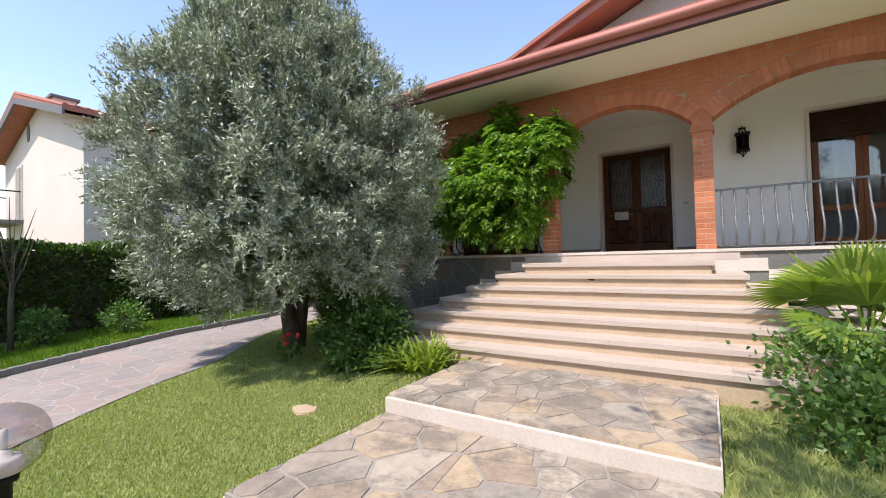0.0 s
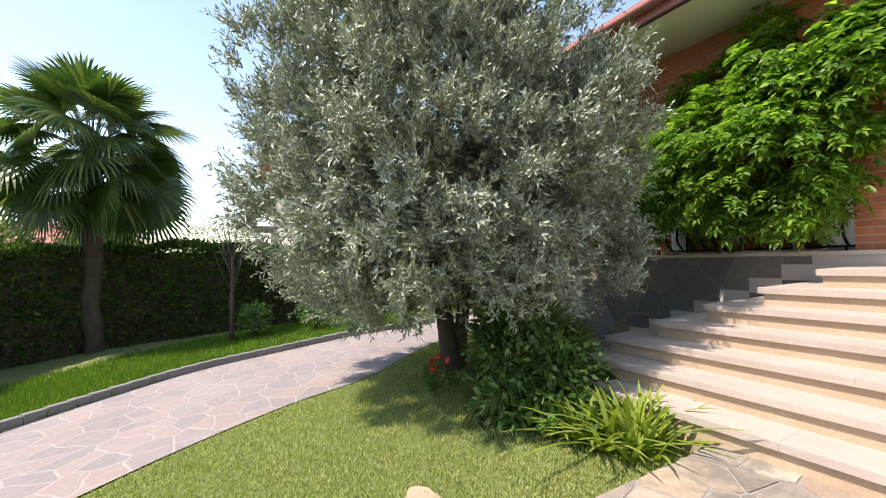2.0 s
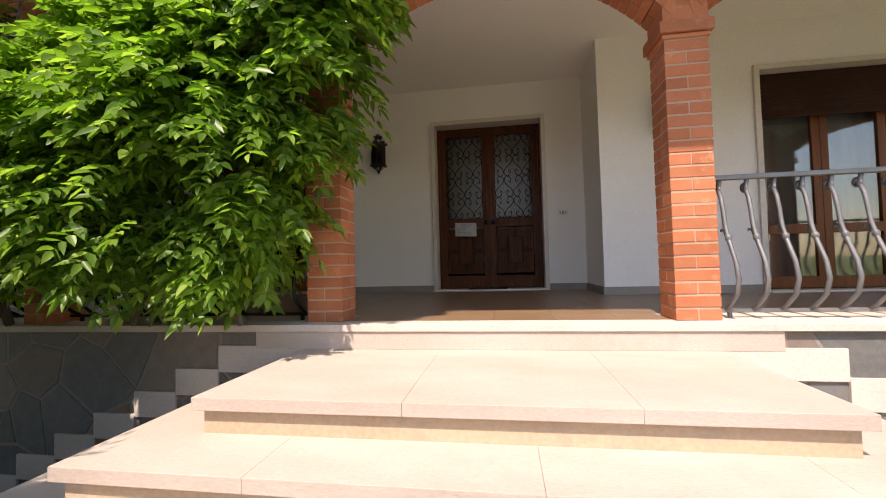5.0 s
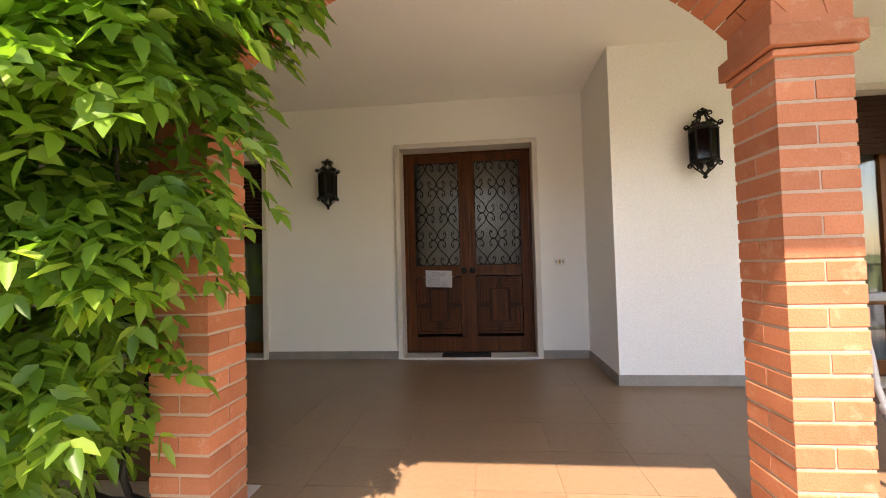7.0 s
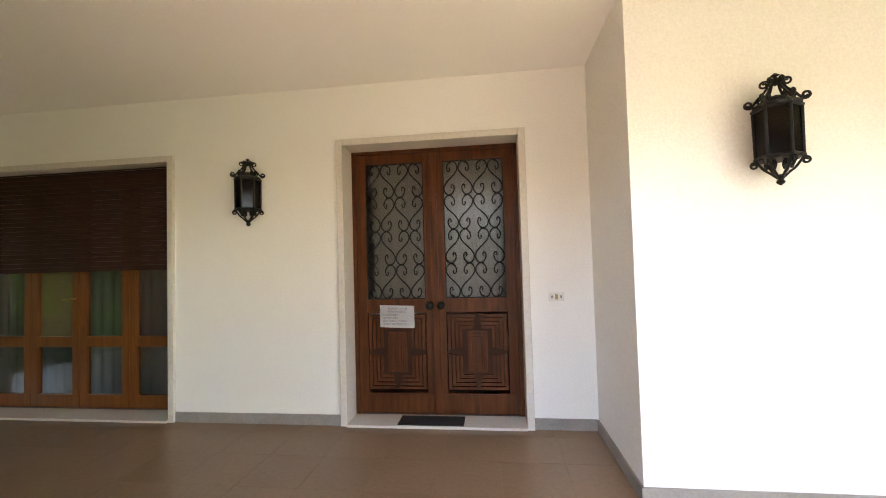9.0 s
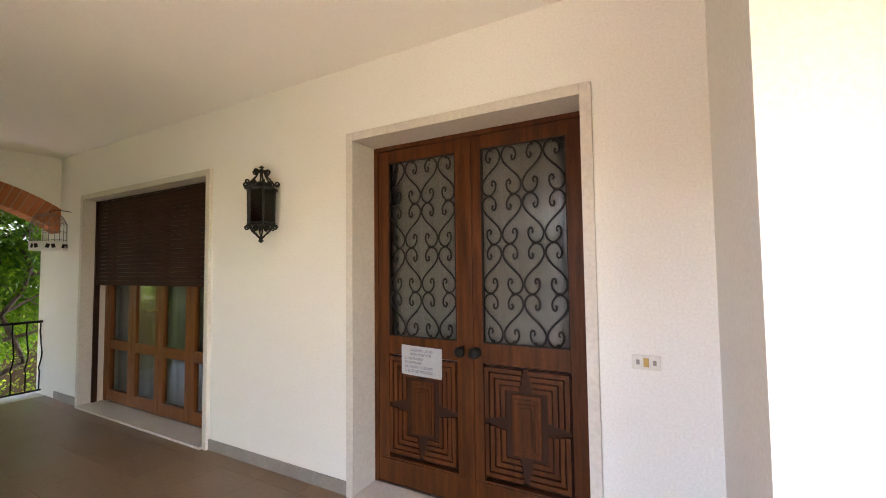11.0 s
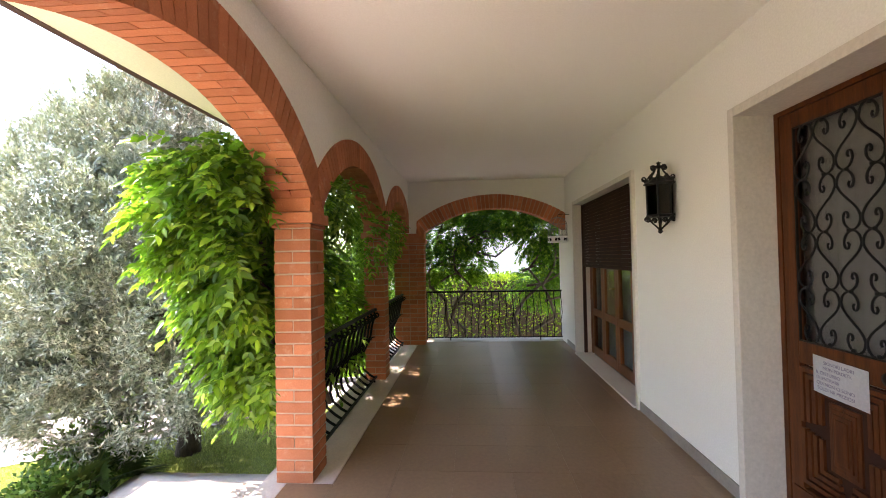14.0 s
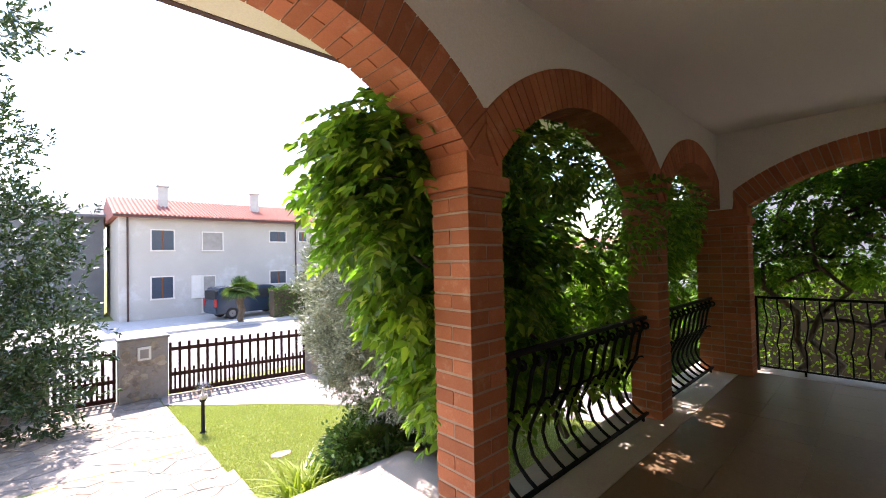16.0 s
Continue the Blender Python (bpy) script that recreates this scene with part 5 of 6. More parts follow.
for k in range(20):
    a = 2 * math.pi * k / 20
    tube(cb, [(0.15 * math.cos(a), 0.15 * math.sin(a), 0.10), (0.15 * math.cos(a), 0.15 * math.sin(a), 0.30), (0.11 * math.cos(a), 0.11 * math.sin(a), 0.385), (0.01 * math.cos(a), 0.01 * math.sin(a), 0.42)], 0.0022, 4)
for z in (0.12, 0.21, 0.30):
    tube(cb, [(0.15 * math.cos(2 * math.pi * k / 24), 0.15 * math.sin(2 * math.pi * k / 24), z) for k in range(25)], 0.003, 4)
# white wire coloured grey: the shadow it hangs in is put into the material
part("wire", cb, "iron_grey", cage)
bb = bmesh.new()
lathe(bb, [(0.152, 0.0), (0.16, 0.008), (0.156, 0.015), (0.156, 0.09), (0.16, 0.1), (0.14, 0.102), (0.01, 0.102)], 28)
part("base", bb, "white_enamel", cage)
for k in range(14):
    a = 2 * math.pi * k / 14
    o = part("floral_mark", boxes((-0.016, 0.016, -0.0015, 0.0015, 0.03, 0.075)), "iron", cage)
    o.location, o.rotation_euler = (0.1585 * math.cos(a), 0.1585 * math.sin(a), 0), (0, 0.5 * (k % 2) - 0.2, a + math.pi / 2)
hk = bmesh.new()
tube(hk, [(0, 0, 0.42), (0, 0.02, 0.455), (0, 0.10, 0.46), (0, 0.19, 0.45)], 0.005, 5)
part("hook", hk, "iron", cage)

# ==== lawn grass, beds ====
def inside_lawn(x, y):
    for (ax, ay), (bx, by) in zip(LAWN_EDGE, LAWN_EDGE[1:]):
        if min(ay, by) <= y <= max(ay, by):
            ex = ax + (bx - ax) * ((y - ay) / (by - ay) if abs(by - ay) > 1e-6 else 0)
            return x > ex + 0.03
    return False


def grass(name, pts, h, w, lab, mat="grass_blade"):
    P = np.array(pts)
    g = thing(name, lab, "grass", (0, 0, 0), kind="stuff")
    d = rng.normal(size=(len(P), 3)) * 0.55
    d[:, 2] = 1.0
    leaf_cloud("blade", P, d, h, w, mat, g, 0.1, tip=0.35)


gp = []
while len(gp) < 120000:
    x, y = random.uniform(-5.6, PX0 - 0.01), random.uniform(-12.2, -3.1)
    if inside_lawn(x, y) and not (y > -5.8 and x > step_rect(7)[0] - 0.1) and random.random() < min(1.0, 0.25 + 2.2 / max(1.0, math.hypot(x - 1.2, y + 8.6))):
        gp.append((x, y, ground_z(y) - 0.004))
grass("lawn", gp, 0.036, 0.009, "short mown lawn with dry patches")
gp = []
while len(gp) < 26000:
    x, y = random.uniform(PX1 + 0.01, 5.5), random.uniform(-10.5, -4.5)
    gp.append((x, y, ground_z(y) - 0.004))
grass("side_grass", gp, 0.07, 0.010, "longer grass beside the path")
gp = []
while len(gp) < 40000:
    k = random.randint(6, len(CURB) - 14)
    f = random.random()
    x = CURB[k][0] * (1 - f) + CURB[k + 1][0] * f - 0.08 - 2.6 * random.random() ** 1.1
    y = CURB[k][1] * (1 - f) + CURB[k + 1][1] * f - random.uniform(-0.3, 0.5)
    gp.append((x, y, ground_z(y)))
grass("verge_grass", gp, 0.10, 0.014, "lush grass strip between kerb and hedge", "lush_grass")

# ==== crazy paving ====
def flagstones(parent, x0, x1, y0, y1, z, size, wall=False, mat="flagstone"):
    """Irregular stones: cells round jittered seeds, each clipped by its neighbours."""
    seeds = []
    nx, ny = max(2, round((x1 - x0) / size)), max(2, round((y1 - y0) / size))
    for i in range(-1, nx + 1):
        for j in range(-1, ny + 1):
            seeds.append(Vector((x0 + (i + 0.5 + random.uniform(-0.6, 0.6)) * (x1 - x0) / nx, y0 + (j + 0.5 + random.uniform(-0.6, 0.6)) * (y1 - y0) / ny)))
    seeds = [q for q in seeds if random.random() > 0.2]
    for s in seeds:
        poly = [Vector(p) for p in ((x0, y0), (x1, y0), (x1, y1), (x0, y1))]
        for o in seeds:
            if o is s or (o - s).length > size * 4.5:
                continue
            mid, nrm = (o + s) / 2, (o - s).normalized()
            mid = mid - nrm * 0.005
            out = []
            for k, a in enumerate(poly):
                b = poly[(k + 1) % len(poly)]
                da, db = (a - mid).dot(nrm), (b - mid).dot(nrm)
                if da <= 0:
                    out.append(a)
                if da * db < 0:
                    out.append(a + (b - a) * (da / (da - db)))
            poly = out
            if len(poly) < 3:
                break
        if len(poly) < 3:
            continue
        c = sum(poly, Vector((0, 0))) / len(poly)
        pts = []
        for k, a in enumerate(poly):
            b = poly[(k + 1) % len(poly)]
            pts.append(a + (c - a) * random.uniform(0.0, 0.05))
            if (b - a).length > 0.16:
                pts.append((a + b) / 2 + (c - (a + b) / 2) * random.uniform(0.0, 0.05))
        zt = z + random.uniform(-0.003, 0.003)
        bm = bmesh.new()
        lo = [(p.x, p.y, z - 0.03) for p in pts]
        hi = [(p.x + (c.x - p.x) * 0.02, p.y + (c.y - p.y) * 0.02, zt) for p in pts]
        lo, hi = ([bm.verts.new((a, -q, b) if wall else (a, b, q)) for a, b, q in ring] for ring in (lo, hi))
        bm.faces.new(hi)
        for k in range(len(pts)):
            bm.faces.new((lo[k], lo[(k + 1) % len(pts)], hi[(k + 1) % len(pts)], hi[k]))
        part("flagstone", bm, mat, parent)


paving = thing("path_paving", "crazy paving of split grey and ochre flagstones", "paving", kind="structure")
for k, (y0, y1, z) in enumerate(LEVELS):
    part("joint_bed", boxes((PX0 + 0.02, PX1 - 0.02, y0 + (0.03 if k == 0 else 0.0), y1, z - 0.032, z - 0.006)), "joint_mortar", paving, "dull mortar joints")
    flagstones(paving, PX0 + 0.012, PX1 - 0.012, y0 + 0.02, y1 - 0.002, z, 0.26 if k < 2 else 0.36)
cladding = thing("wall_cladding", "dark irregular stone cladding on the porch base", "cladding", kind="structure")
flagstones(cladding, LEFT_END + 0.01, -0.40, -1.38, -0.05, -WALL_Y + 0.004, 0.30, True, "clad_stone")
flagstones(cladding, 2.52, 6.5, -1.38, -0.05, -WALL_Y + 0.004, 0.30, True, "clad_stone")
cover = bmesh.new()
prism(cover, [(0.15 * random.uniform(0.75, 1.15) * math.cos(2 * math.pi * k / 11), 0.12 * random.uniform(0.75, 1.15) * math.sin(2 * math.pi * k / 11)) for k in range(11)], -0.02, 0.022, "z")
bmesh.ops.bevel(cover, geom=[e for e in cover.edges if min(v.co.z for v in e.verts) > 0.01], offset=0.01, segments=2, affect="EDGES")
cv = part("lawn_stone", cover, "riser_stone")
cv.matrix_world = pose(-1.13, -7.58, ground_z(-7.58) + 0.002)
tagged(cv, "small flat tan stone set in the lawn", "stone")

# ==== garden lamp ====
lamp = thing("garden_lamp", "garden post lamp with a clear globe on a black post", "lamp", (-0.57, -9.66, ground_z(-9.66)))
lp = bmesh.new()
lathe(lp, [(0.06, 0.0), (0.06, 0.015), (0.03, 0.03), (0.03, 0.55), (0.05, 0.56), (0.055, 0.585), (0.03, 0.60)], 16)
part("post", lp, "iron", lamp, smooth=True)
gl = bmesh.new()
bmesh.ops.create_uvsphere(gl, u_segments=28, v_segments=16, radius=0.165)
bmesh.ops.translate(gl, verts=gl.verts, vec=(0, 0, 0.745))
part("globe", gl, "globe_glass", lamp, "clear smoky glass globe", True)
sk = bmesh.new()
lathe(sk, [(0.068, 0.60), (0.068, 0.66), (0.058, 0.672), (0.030, 0.675), (0.026, 0.70), (0.012, 0.705)], 14)
lathe(sk, [(0.011, 0.705), (0.015, 0.72), (0.015, 0.79), (0.004, 0.80)], 12)
part("bulb_holder", sk, "white_enamel", lamp, "white bulb holder", True)

# ==== palms ====
def fan_palm(at, trunk_h, trunk_r, fans, stalk, r, lab, name="fan_palm", spread=2.8, low=-0.7, mat="palm_leaf"):
    P = thing(name, lab, "palm", at)
    if trunk_h > 0.15:
        tb = bmesh.new()
        n = 22
        tube(tb, [(0.05 * math.sin(k * 0.5), 0.03 * math.sin(k * 0.8), trunk_h * k / n - 0.1) for k in range(n + 1)], [trunk_r * (1.25 if k == 0 else 1.0 + 0.10 * math.sin(k * 2.1)) * (1 + 0.25 * k / n) for k in range(n + 1)], 12)
        part("trunk", tb, "palm_fibre", P, "shaggy fibrous trunk", True)
    for k in range(fans):
        a = k * 2.399
        e = low + (1.45 - low) * ((k + 0.5) / fans) ** 0.85
        d = Vector((math.cos(a) * math.cos(e), math.sin(a) * math.cos(e), math.sin(e)))
        L = stalk * random.uniform(0.8, 1.15)
        o = Vector((0, 0, trunk_h))
        tip = o + d * L - Vector((0, 0, 0.12 * L))
        leaf = bmesh.new()
        tilt = Vector((random.uniform(-0.7, 0.7), random.uniform(-0.7, 0.7), 1.0))
        fan(leaf, tip, (d + Vector((0, 0, -0.25 - 0.55 * max(0.0, math.cos(e))))).normalized(), tilt, r * random.uniform(0.85, 1.1), 34, spread, 0.22 if e < 0.5 else 0.12, 0.026 * r / 0.7)
        f = part("fan_leaf", leaf, mat, P)
        st = bmesh.new()
        tube(st, [o - Vector((0, 0, 0.15)), o + d * L * 0.5, tip], [0.016, 0.011, 0.008], 5)
        part("stalk", st, mat, f)
    return P


fan_palm((-9.35, -10.68, ground_z(-10.68)), 3.95, 0.15, 62, 1.15, 0.88, "tall fan palm with a shaggy trunk by the hedge", spread=4.0, low=-1.1)
fan_palm((3.35, -4.75, -1.40), 0.35, 0.09, 22, 0.70, 0.58, "low bright fan palm beside the steps", low=0.15, mat="spike_leaf")
fan_palm((-1.85, -5.95, -1.40), 0.1, 0.06, 12, 0.52, 0.58, "young fan palm in the bed by the steps", low=0.15)


def blades(name, at, n, L, w, lab, mat="spike_leaf", cat="plant"):
    """Tuft of long arching strap leaves."""
    P = thing(name, lab, cat, at)
    for k in range(n):
        bm = bmesh.new()
        a, e = random.uniform(0, 6.28), random.uniform(0.55, 1.45)
        l = L * random.uniform(0.6, 1.1)
        d = Vector((math.cos(a), math.sin(a), 0))
        s = Vector((-d.y, d.x, 0)) * w
        b0 = Vector((random.uniform(-0.16, 0.16), random.uniform(-0.16, 0.16), 0))
        prev = None
        for j in range(6):
            f = j / 5
            p = b0 + d * l * math.cos(e) * f * (1 + 0.3 * f) + Vector((0, 0, l * (math.sin(e) * f - 0.34 * f * f)))
            ww = s * (1 - f) ** 0.6 + s * 0.02
            cur = (bm.verts.new(p - ww), bm.verts.new(p + ww))
            if prev:
                bm.faces.new((prev[0], prev[1], cur[1], cur[0]))
            prev = cur
        part("strap_leaf", bm, mat, P)
    return P


for x, y, n, L, w in ((-0.82, -6.12, 95, 0.74, 0.026), (-1.12, -6.18, 70, 0.62, 0.023), (-0.74, -5.92, 65, 0.62, 0.023), (2.75, -5.6, 60, 0.45, 0.012)):
    blades("strap_plant", (x, y, -1.41), n, L, w, "tuft of bright yellow-green strap leaves")


def shrub(name, blobs, n, lab, mat="shrub_leaf", ll=0.075, lw=0.045, stems=True):
    B = np.array(blobs)
    at = (B[:, 0].mean(), B[:, 1].mean(), ground_z(B[:, 1].mean()))
    S = thing(name, lab, "shrub", at)
    p, d = blob_points(blobs, n, 0.3)
    p = p - np.array(at)
    keep = p[:, 2] > 0.0
    tagged(leaf_cloud("leaf_mass", p[keep], (d + rng.normal(size=d.shape) * 0.6 + np.array([0, 0, 0.1]))[keep], ll, lw, mat, S, 0.15, tip=0.45), kind="stuff")
    if stems:
        bm = bmesh.new()
        for k in range(12):
            q = p[rng.integers(len(p))]
            tube(bm, [(q[0] * 0.1, q[1] * 0.1, -0.05), (q[0] * 0.5, q[1] * 0.5, abs(q[2]) * 0.6), tuple(q)], [0.012, 0.008, 0.004], 5)
        part("stem", bm, "bark", S)
    return S


shrub("rose_bush", [(-1.95, -6.15, -0.85, 0.5, 0.4, 0.48), (-1.55, -6.1, -1.0, 0.5, 0.4, 0.38), (-2.3, -6.0, -0.6, 0.32, 0.3, 0.3)], 3400, "leafy rose bush in the bed by the steps", ll=0.07)
shrub("bed_shrub", [(-1.35, -6.2, -1.25, 0.4, 0.3, 0.18), (-1.65, -6.4, -1.22, 0.4, 0.3, 0.18)], 1100, "low dark green bedding shrub", ll=0.11, lw=0.05)
shrub("side_shrub", [(2.95, -5.55, -1.05, 0.5, 0.45, 0.38), (3.4, -5.9, -1.1, 0.55, 0.5, 0.35), (3.9, -5.6, -0.95, 0.6, 0.5, 0.5), (4.5, -5.2, -0.8, 0.7, 0.6, 0.6), (3.0, -6.3, -1.2, 0.45, 0.4, 0.3)], 9000, "leafy green shrub beside the steps", ll=0.065)
shrub("flower_shrub", [(-8.0, -7.9, -1.05, 0.3, 0.3, 0.3)], 700, "small white-flowered shrub in the verge", ll=0.08)
shrub("flower_shrub", [(-7.8, -6.7, -1.05, 0.35, 0.35, 0.3)], 700, "small white-flowered shrub in the verge", ll=0.08)
sap = thing("sapling", "thin bare-stemmed sapling before the hedge", "tree", (-7.95, -8.3, ground_z(-8.3)))
sb = bmesh.new()
tube(sb, [(0, 0, -0.1), (0.02, 0, 0.8), (0.0, 0.03, 1.7)], [0.05, 0.04, 0.02], 7)
for k in range(14):
    a = k * 2.4
    tb = bmesh.new()
    tube(tb, [(0.01, 0.01, 0.9 + 0.06 * k), (0.2 * math.cos(a), 0.2 * math.sin(a), 1.3 + 0.07 * k), (0.32 * math.cos(a), 0.32 * math.sin(a), 1.75 + 0.07 * k)], [0.014, 0.009, 0.004], 5)
    part("branch", tb, "bark", sap, smooth=True)
part("trunk", sb, "bark", sap, smooth=True)
# red geranium at the foot of the olive
red = thing("red_flower", "small red geranium at the foot of the olive tree", "flower", (-2.75, -6.55, ground_z(-6.5)))
rb = bmesh.new()
for k in range(5):
    bmesh.ops.create_icosphere(rb, subdivisions=1, radius=0.035, matrix=Matrix.Translation((random.uniform(-0.1, 0.1), random.uniform(-0.1, 0.1), 0.30 + random.uniform(-0.05, 0.06))))
for v in rb.verts:
    v.co += Vector((random.uniform(-1, 1), random.uniform(-1, 1), random.uniform(-1, 1))) * 0.012
part("bloom", rb, "petal_red", red)
rp, rd = blob_points([(0, 0, 0.15, 0.16, 0.16, 0.12)], 130, 0.2)
tagged(leaf_cloud("leaf_mass", rp, rd, 0.06, 0.05, "shrub_leaf", red), kind="stuff")

# ==== big evergreen beside the path ====
mag = thing("evergreen_tree", "tall dark glossy evergreen tree beside the gate path", "tree", (3.0, -12.1, ground_z(-12.1)))
# last two blobs are extra crown, added to throw shade on the side grass
mp, md = blob_points([(0, 0, 1.5, 1.9, 1.3, 1.3), (-0.1, 0, 3.2, 1.8, 1.3, 1.4), (0.1, 0, 5.2, 1.5, 1.2, 1.3), (-1.2, 0.2, 1.9, 1.0, 0.9, 1.0), (-1.0, 0.3, 3.6, 0.9, 0.8, 0.9), (0.4, 0.9, 4.3, 1.0, 0.7, 0.7), (1.6, 0.6, 3.4, 1.3, 1.2, 1.2), (1.5, 0.5, 5.0, 1.1, 1.0, 1.0), (0.3, 0.2, 6.9, 1.1, 1.0, 1.1), (-1.3, 0.2, 0.8, 0.9, 0.8, 0.7), (-0.2, 1.4, 6.9, 1.2, 1.0, 0.9), (1.2, 1.5, 6.6, 1.3, 1.1, 1.0)], 4200, 0.5)
mq, mdd = sprays(mp, md + np.array([0, 0, 0.25]), 13, 0.5, 0.34)
leaf_cloud("crown", mq, mdd, 0.12, 0.045, "glossy_leaf", mag, 0.12, label="dense dark glossy leaves")
mb = bmesh.new()
tube(mb, [(0, 0, -0.1), (0.05, 0, 1.5), (0, 0.05, 4.5), (0.2, 0.1, 6.8)], [0.18, 0.14, 0.08, 0.03], 9)
part("trunk", mb, "bark", mag, smooth=True)

# ==== gate, posts and street ====
GA, GB = Vector((-0.62, -13.10, 0)), Vector((-3.70, -12.42, 0))
gz = ground_z(-13.0)


def picket_gate(name, a, b, lab, h=1.22):
    G = thing(name, lab, "gate", (a.x, a.y, gz + 0.05), rz=math.degrees(math.atan2(b.y - a.y, b.x - a.x)))
    L = (b - a).length
    for z0, z1 in ((0.0, 0.10), (0.42, 0.50), (1.02, 1.10)):
        part("rail", boxes((0, L, -0.03, 0.03, z0, z1)), "shutter_brown", G)
    n = max(3, round(L / 0.20))
    for k in range(n + 1):
        x = k * (L - 0.06) / n
        part("picket", boxes((x, x + 0.06, -0.022, 0.022, 0.02, h), bev=0.006), "shutter_brown", G)
        if k < n:
            x += 0.5 * (L - 0.06) / n
            part("short_picket", boxes((x + 0.008, x + 0.05, -0.018, 0.018, 0.02, 0.60), bev=0.005), "shutter_brown", G)
    return G


picket_gate("driveway_gate", GA, GB, "dark brown picket driveway gate, closed")
picket_gate("garden_gate", Vector((1.40, -13.50, 0)), Vector((0.36, -13.33, 0)), "dark brown picket garden gate, closed", 1.18)


def stone_post(name, x0, x1, y, h, lab):
    P = thing(name, lab, "wall", ((x0 + x1) / 2, y, gz), kind="structure")
    w = (x1 - x0) / 2
    part("core", boxes((-w, w, -0.2, 0.2, -0.1, h)), "joint_mortar", P)
    for k in range(int(40 * (x1 - x0) * h)):
        bm = bmesh.new()
        cx, cz, r = random.uniform(-w + 0.08, w - 0.08), random.uniform(0.06, h - 0.08), random.uniform(0.06, 0.12)
        m = random.randint(5, 7)
        prism(bm, [(cx + r * random.uniform(0.75, 1.1) * math.cos(2 * math.pi * i / m), cz + r * 0.75 * random.uniform(0.75, 1.1) * math.sin(2 * math.pi * i / m)) for i in range(m)], 0.19, 0.2 + random.uniform(0.012, 0.03))
        part("stone", bm, "flagstone", P)
    part("coping", boxes((-w - 0.03, w + 0.03, -0.24, 0.24, h, h + 0.05), bev=0.008), "kerb_stone", P)
    return P


sp = stone_post("gate_post", -0.60, 0.33, -13.25, 1.42, "rubble-stone gate post with a letter box")
part("letter_box", boxes((-0.13, 0.13, 0.2, 0.245, 0.95, 1.25), bev=0.006), "ivory_plastic", sp, "pale framed letter box")
part("letter_flap", boxes((-0.08, 0.08, 0.245, 0.252, 1.0, 1.2)), "grey_stone", sp)
stone_post("gate_wall", 1.45, 6.0, -13.55, 1.35, "rubble-stone garden wall by the gate")
stone_post("gate_post", -3.98, -3.74, -12.35, 1.30, "rubble-stone gate post with a flat coping")
bx = thing("gate_motor", "pale grey gate motor box by the drive", "box", (-4.02, -11.85, ground_z(-11.85)))
part("housing", boxes((-0.16, 0.16, -0.14, 0.14, 0.0, 0.46), bev=0.02), "ivory_plastic", bx)
part("lid", boxes((-0.17, 0.17, -0.15, 0.15, 0.462, 0.49), bev=0.01), "white_enamel", bx)
fence = thing("side_fence", "dark picket fence on a low wall by the gate", "fence", (-4.0, -12.35, gz), rz=172)
part("low_wall", boxes((0.03, 1.6, -0.1, 0.1, -0.1, 0.35)), "kerb_stone", fence)
for k in range(9):
    part("picket", boxes((0.1 + 0.17 * k, 0.15 + 0.17 * k, -0.02, 0.02, 0.35, 1.2), bev=0.005), "shutter_brown", fence)
for z in (0.5, 1.05):
    part("rail", boxes((0.05, 1.6, -0.03, -0.021, z, z + 0.05)), "shutter_brown", fence)

# street and far pavement
structure(raw("road", [(-60, -26.2, -2.10), (40, -26.2, -2.10), (40, -13.62, -1.708), (-60, -13.62, -1.708), (-60, -20.5, -2.09), (40, -20.5, -2.09), (-60, -14.5, -1.708), (40, -14.5, -1.708)], [(0, 1, 5, 4), (4, 5, 7, 6), (6, 7, 2, 3)], "asphalt"), "pale sunlit street beyond the gate", "road")
structure(part("pavement", boxes((-60, 40, -34.0, -26.2, -2.4, -1.98)), "concrete"), "concrete pavement before the houses", "pavement")


# ==== house across the street ====
FY = -32.6


def fx(x):
    return 1.27 + (x - 1.27) * 1.22


def fz(z):
    return 1.42 + (z - 1.42) * 1.22


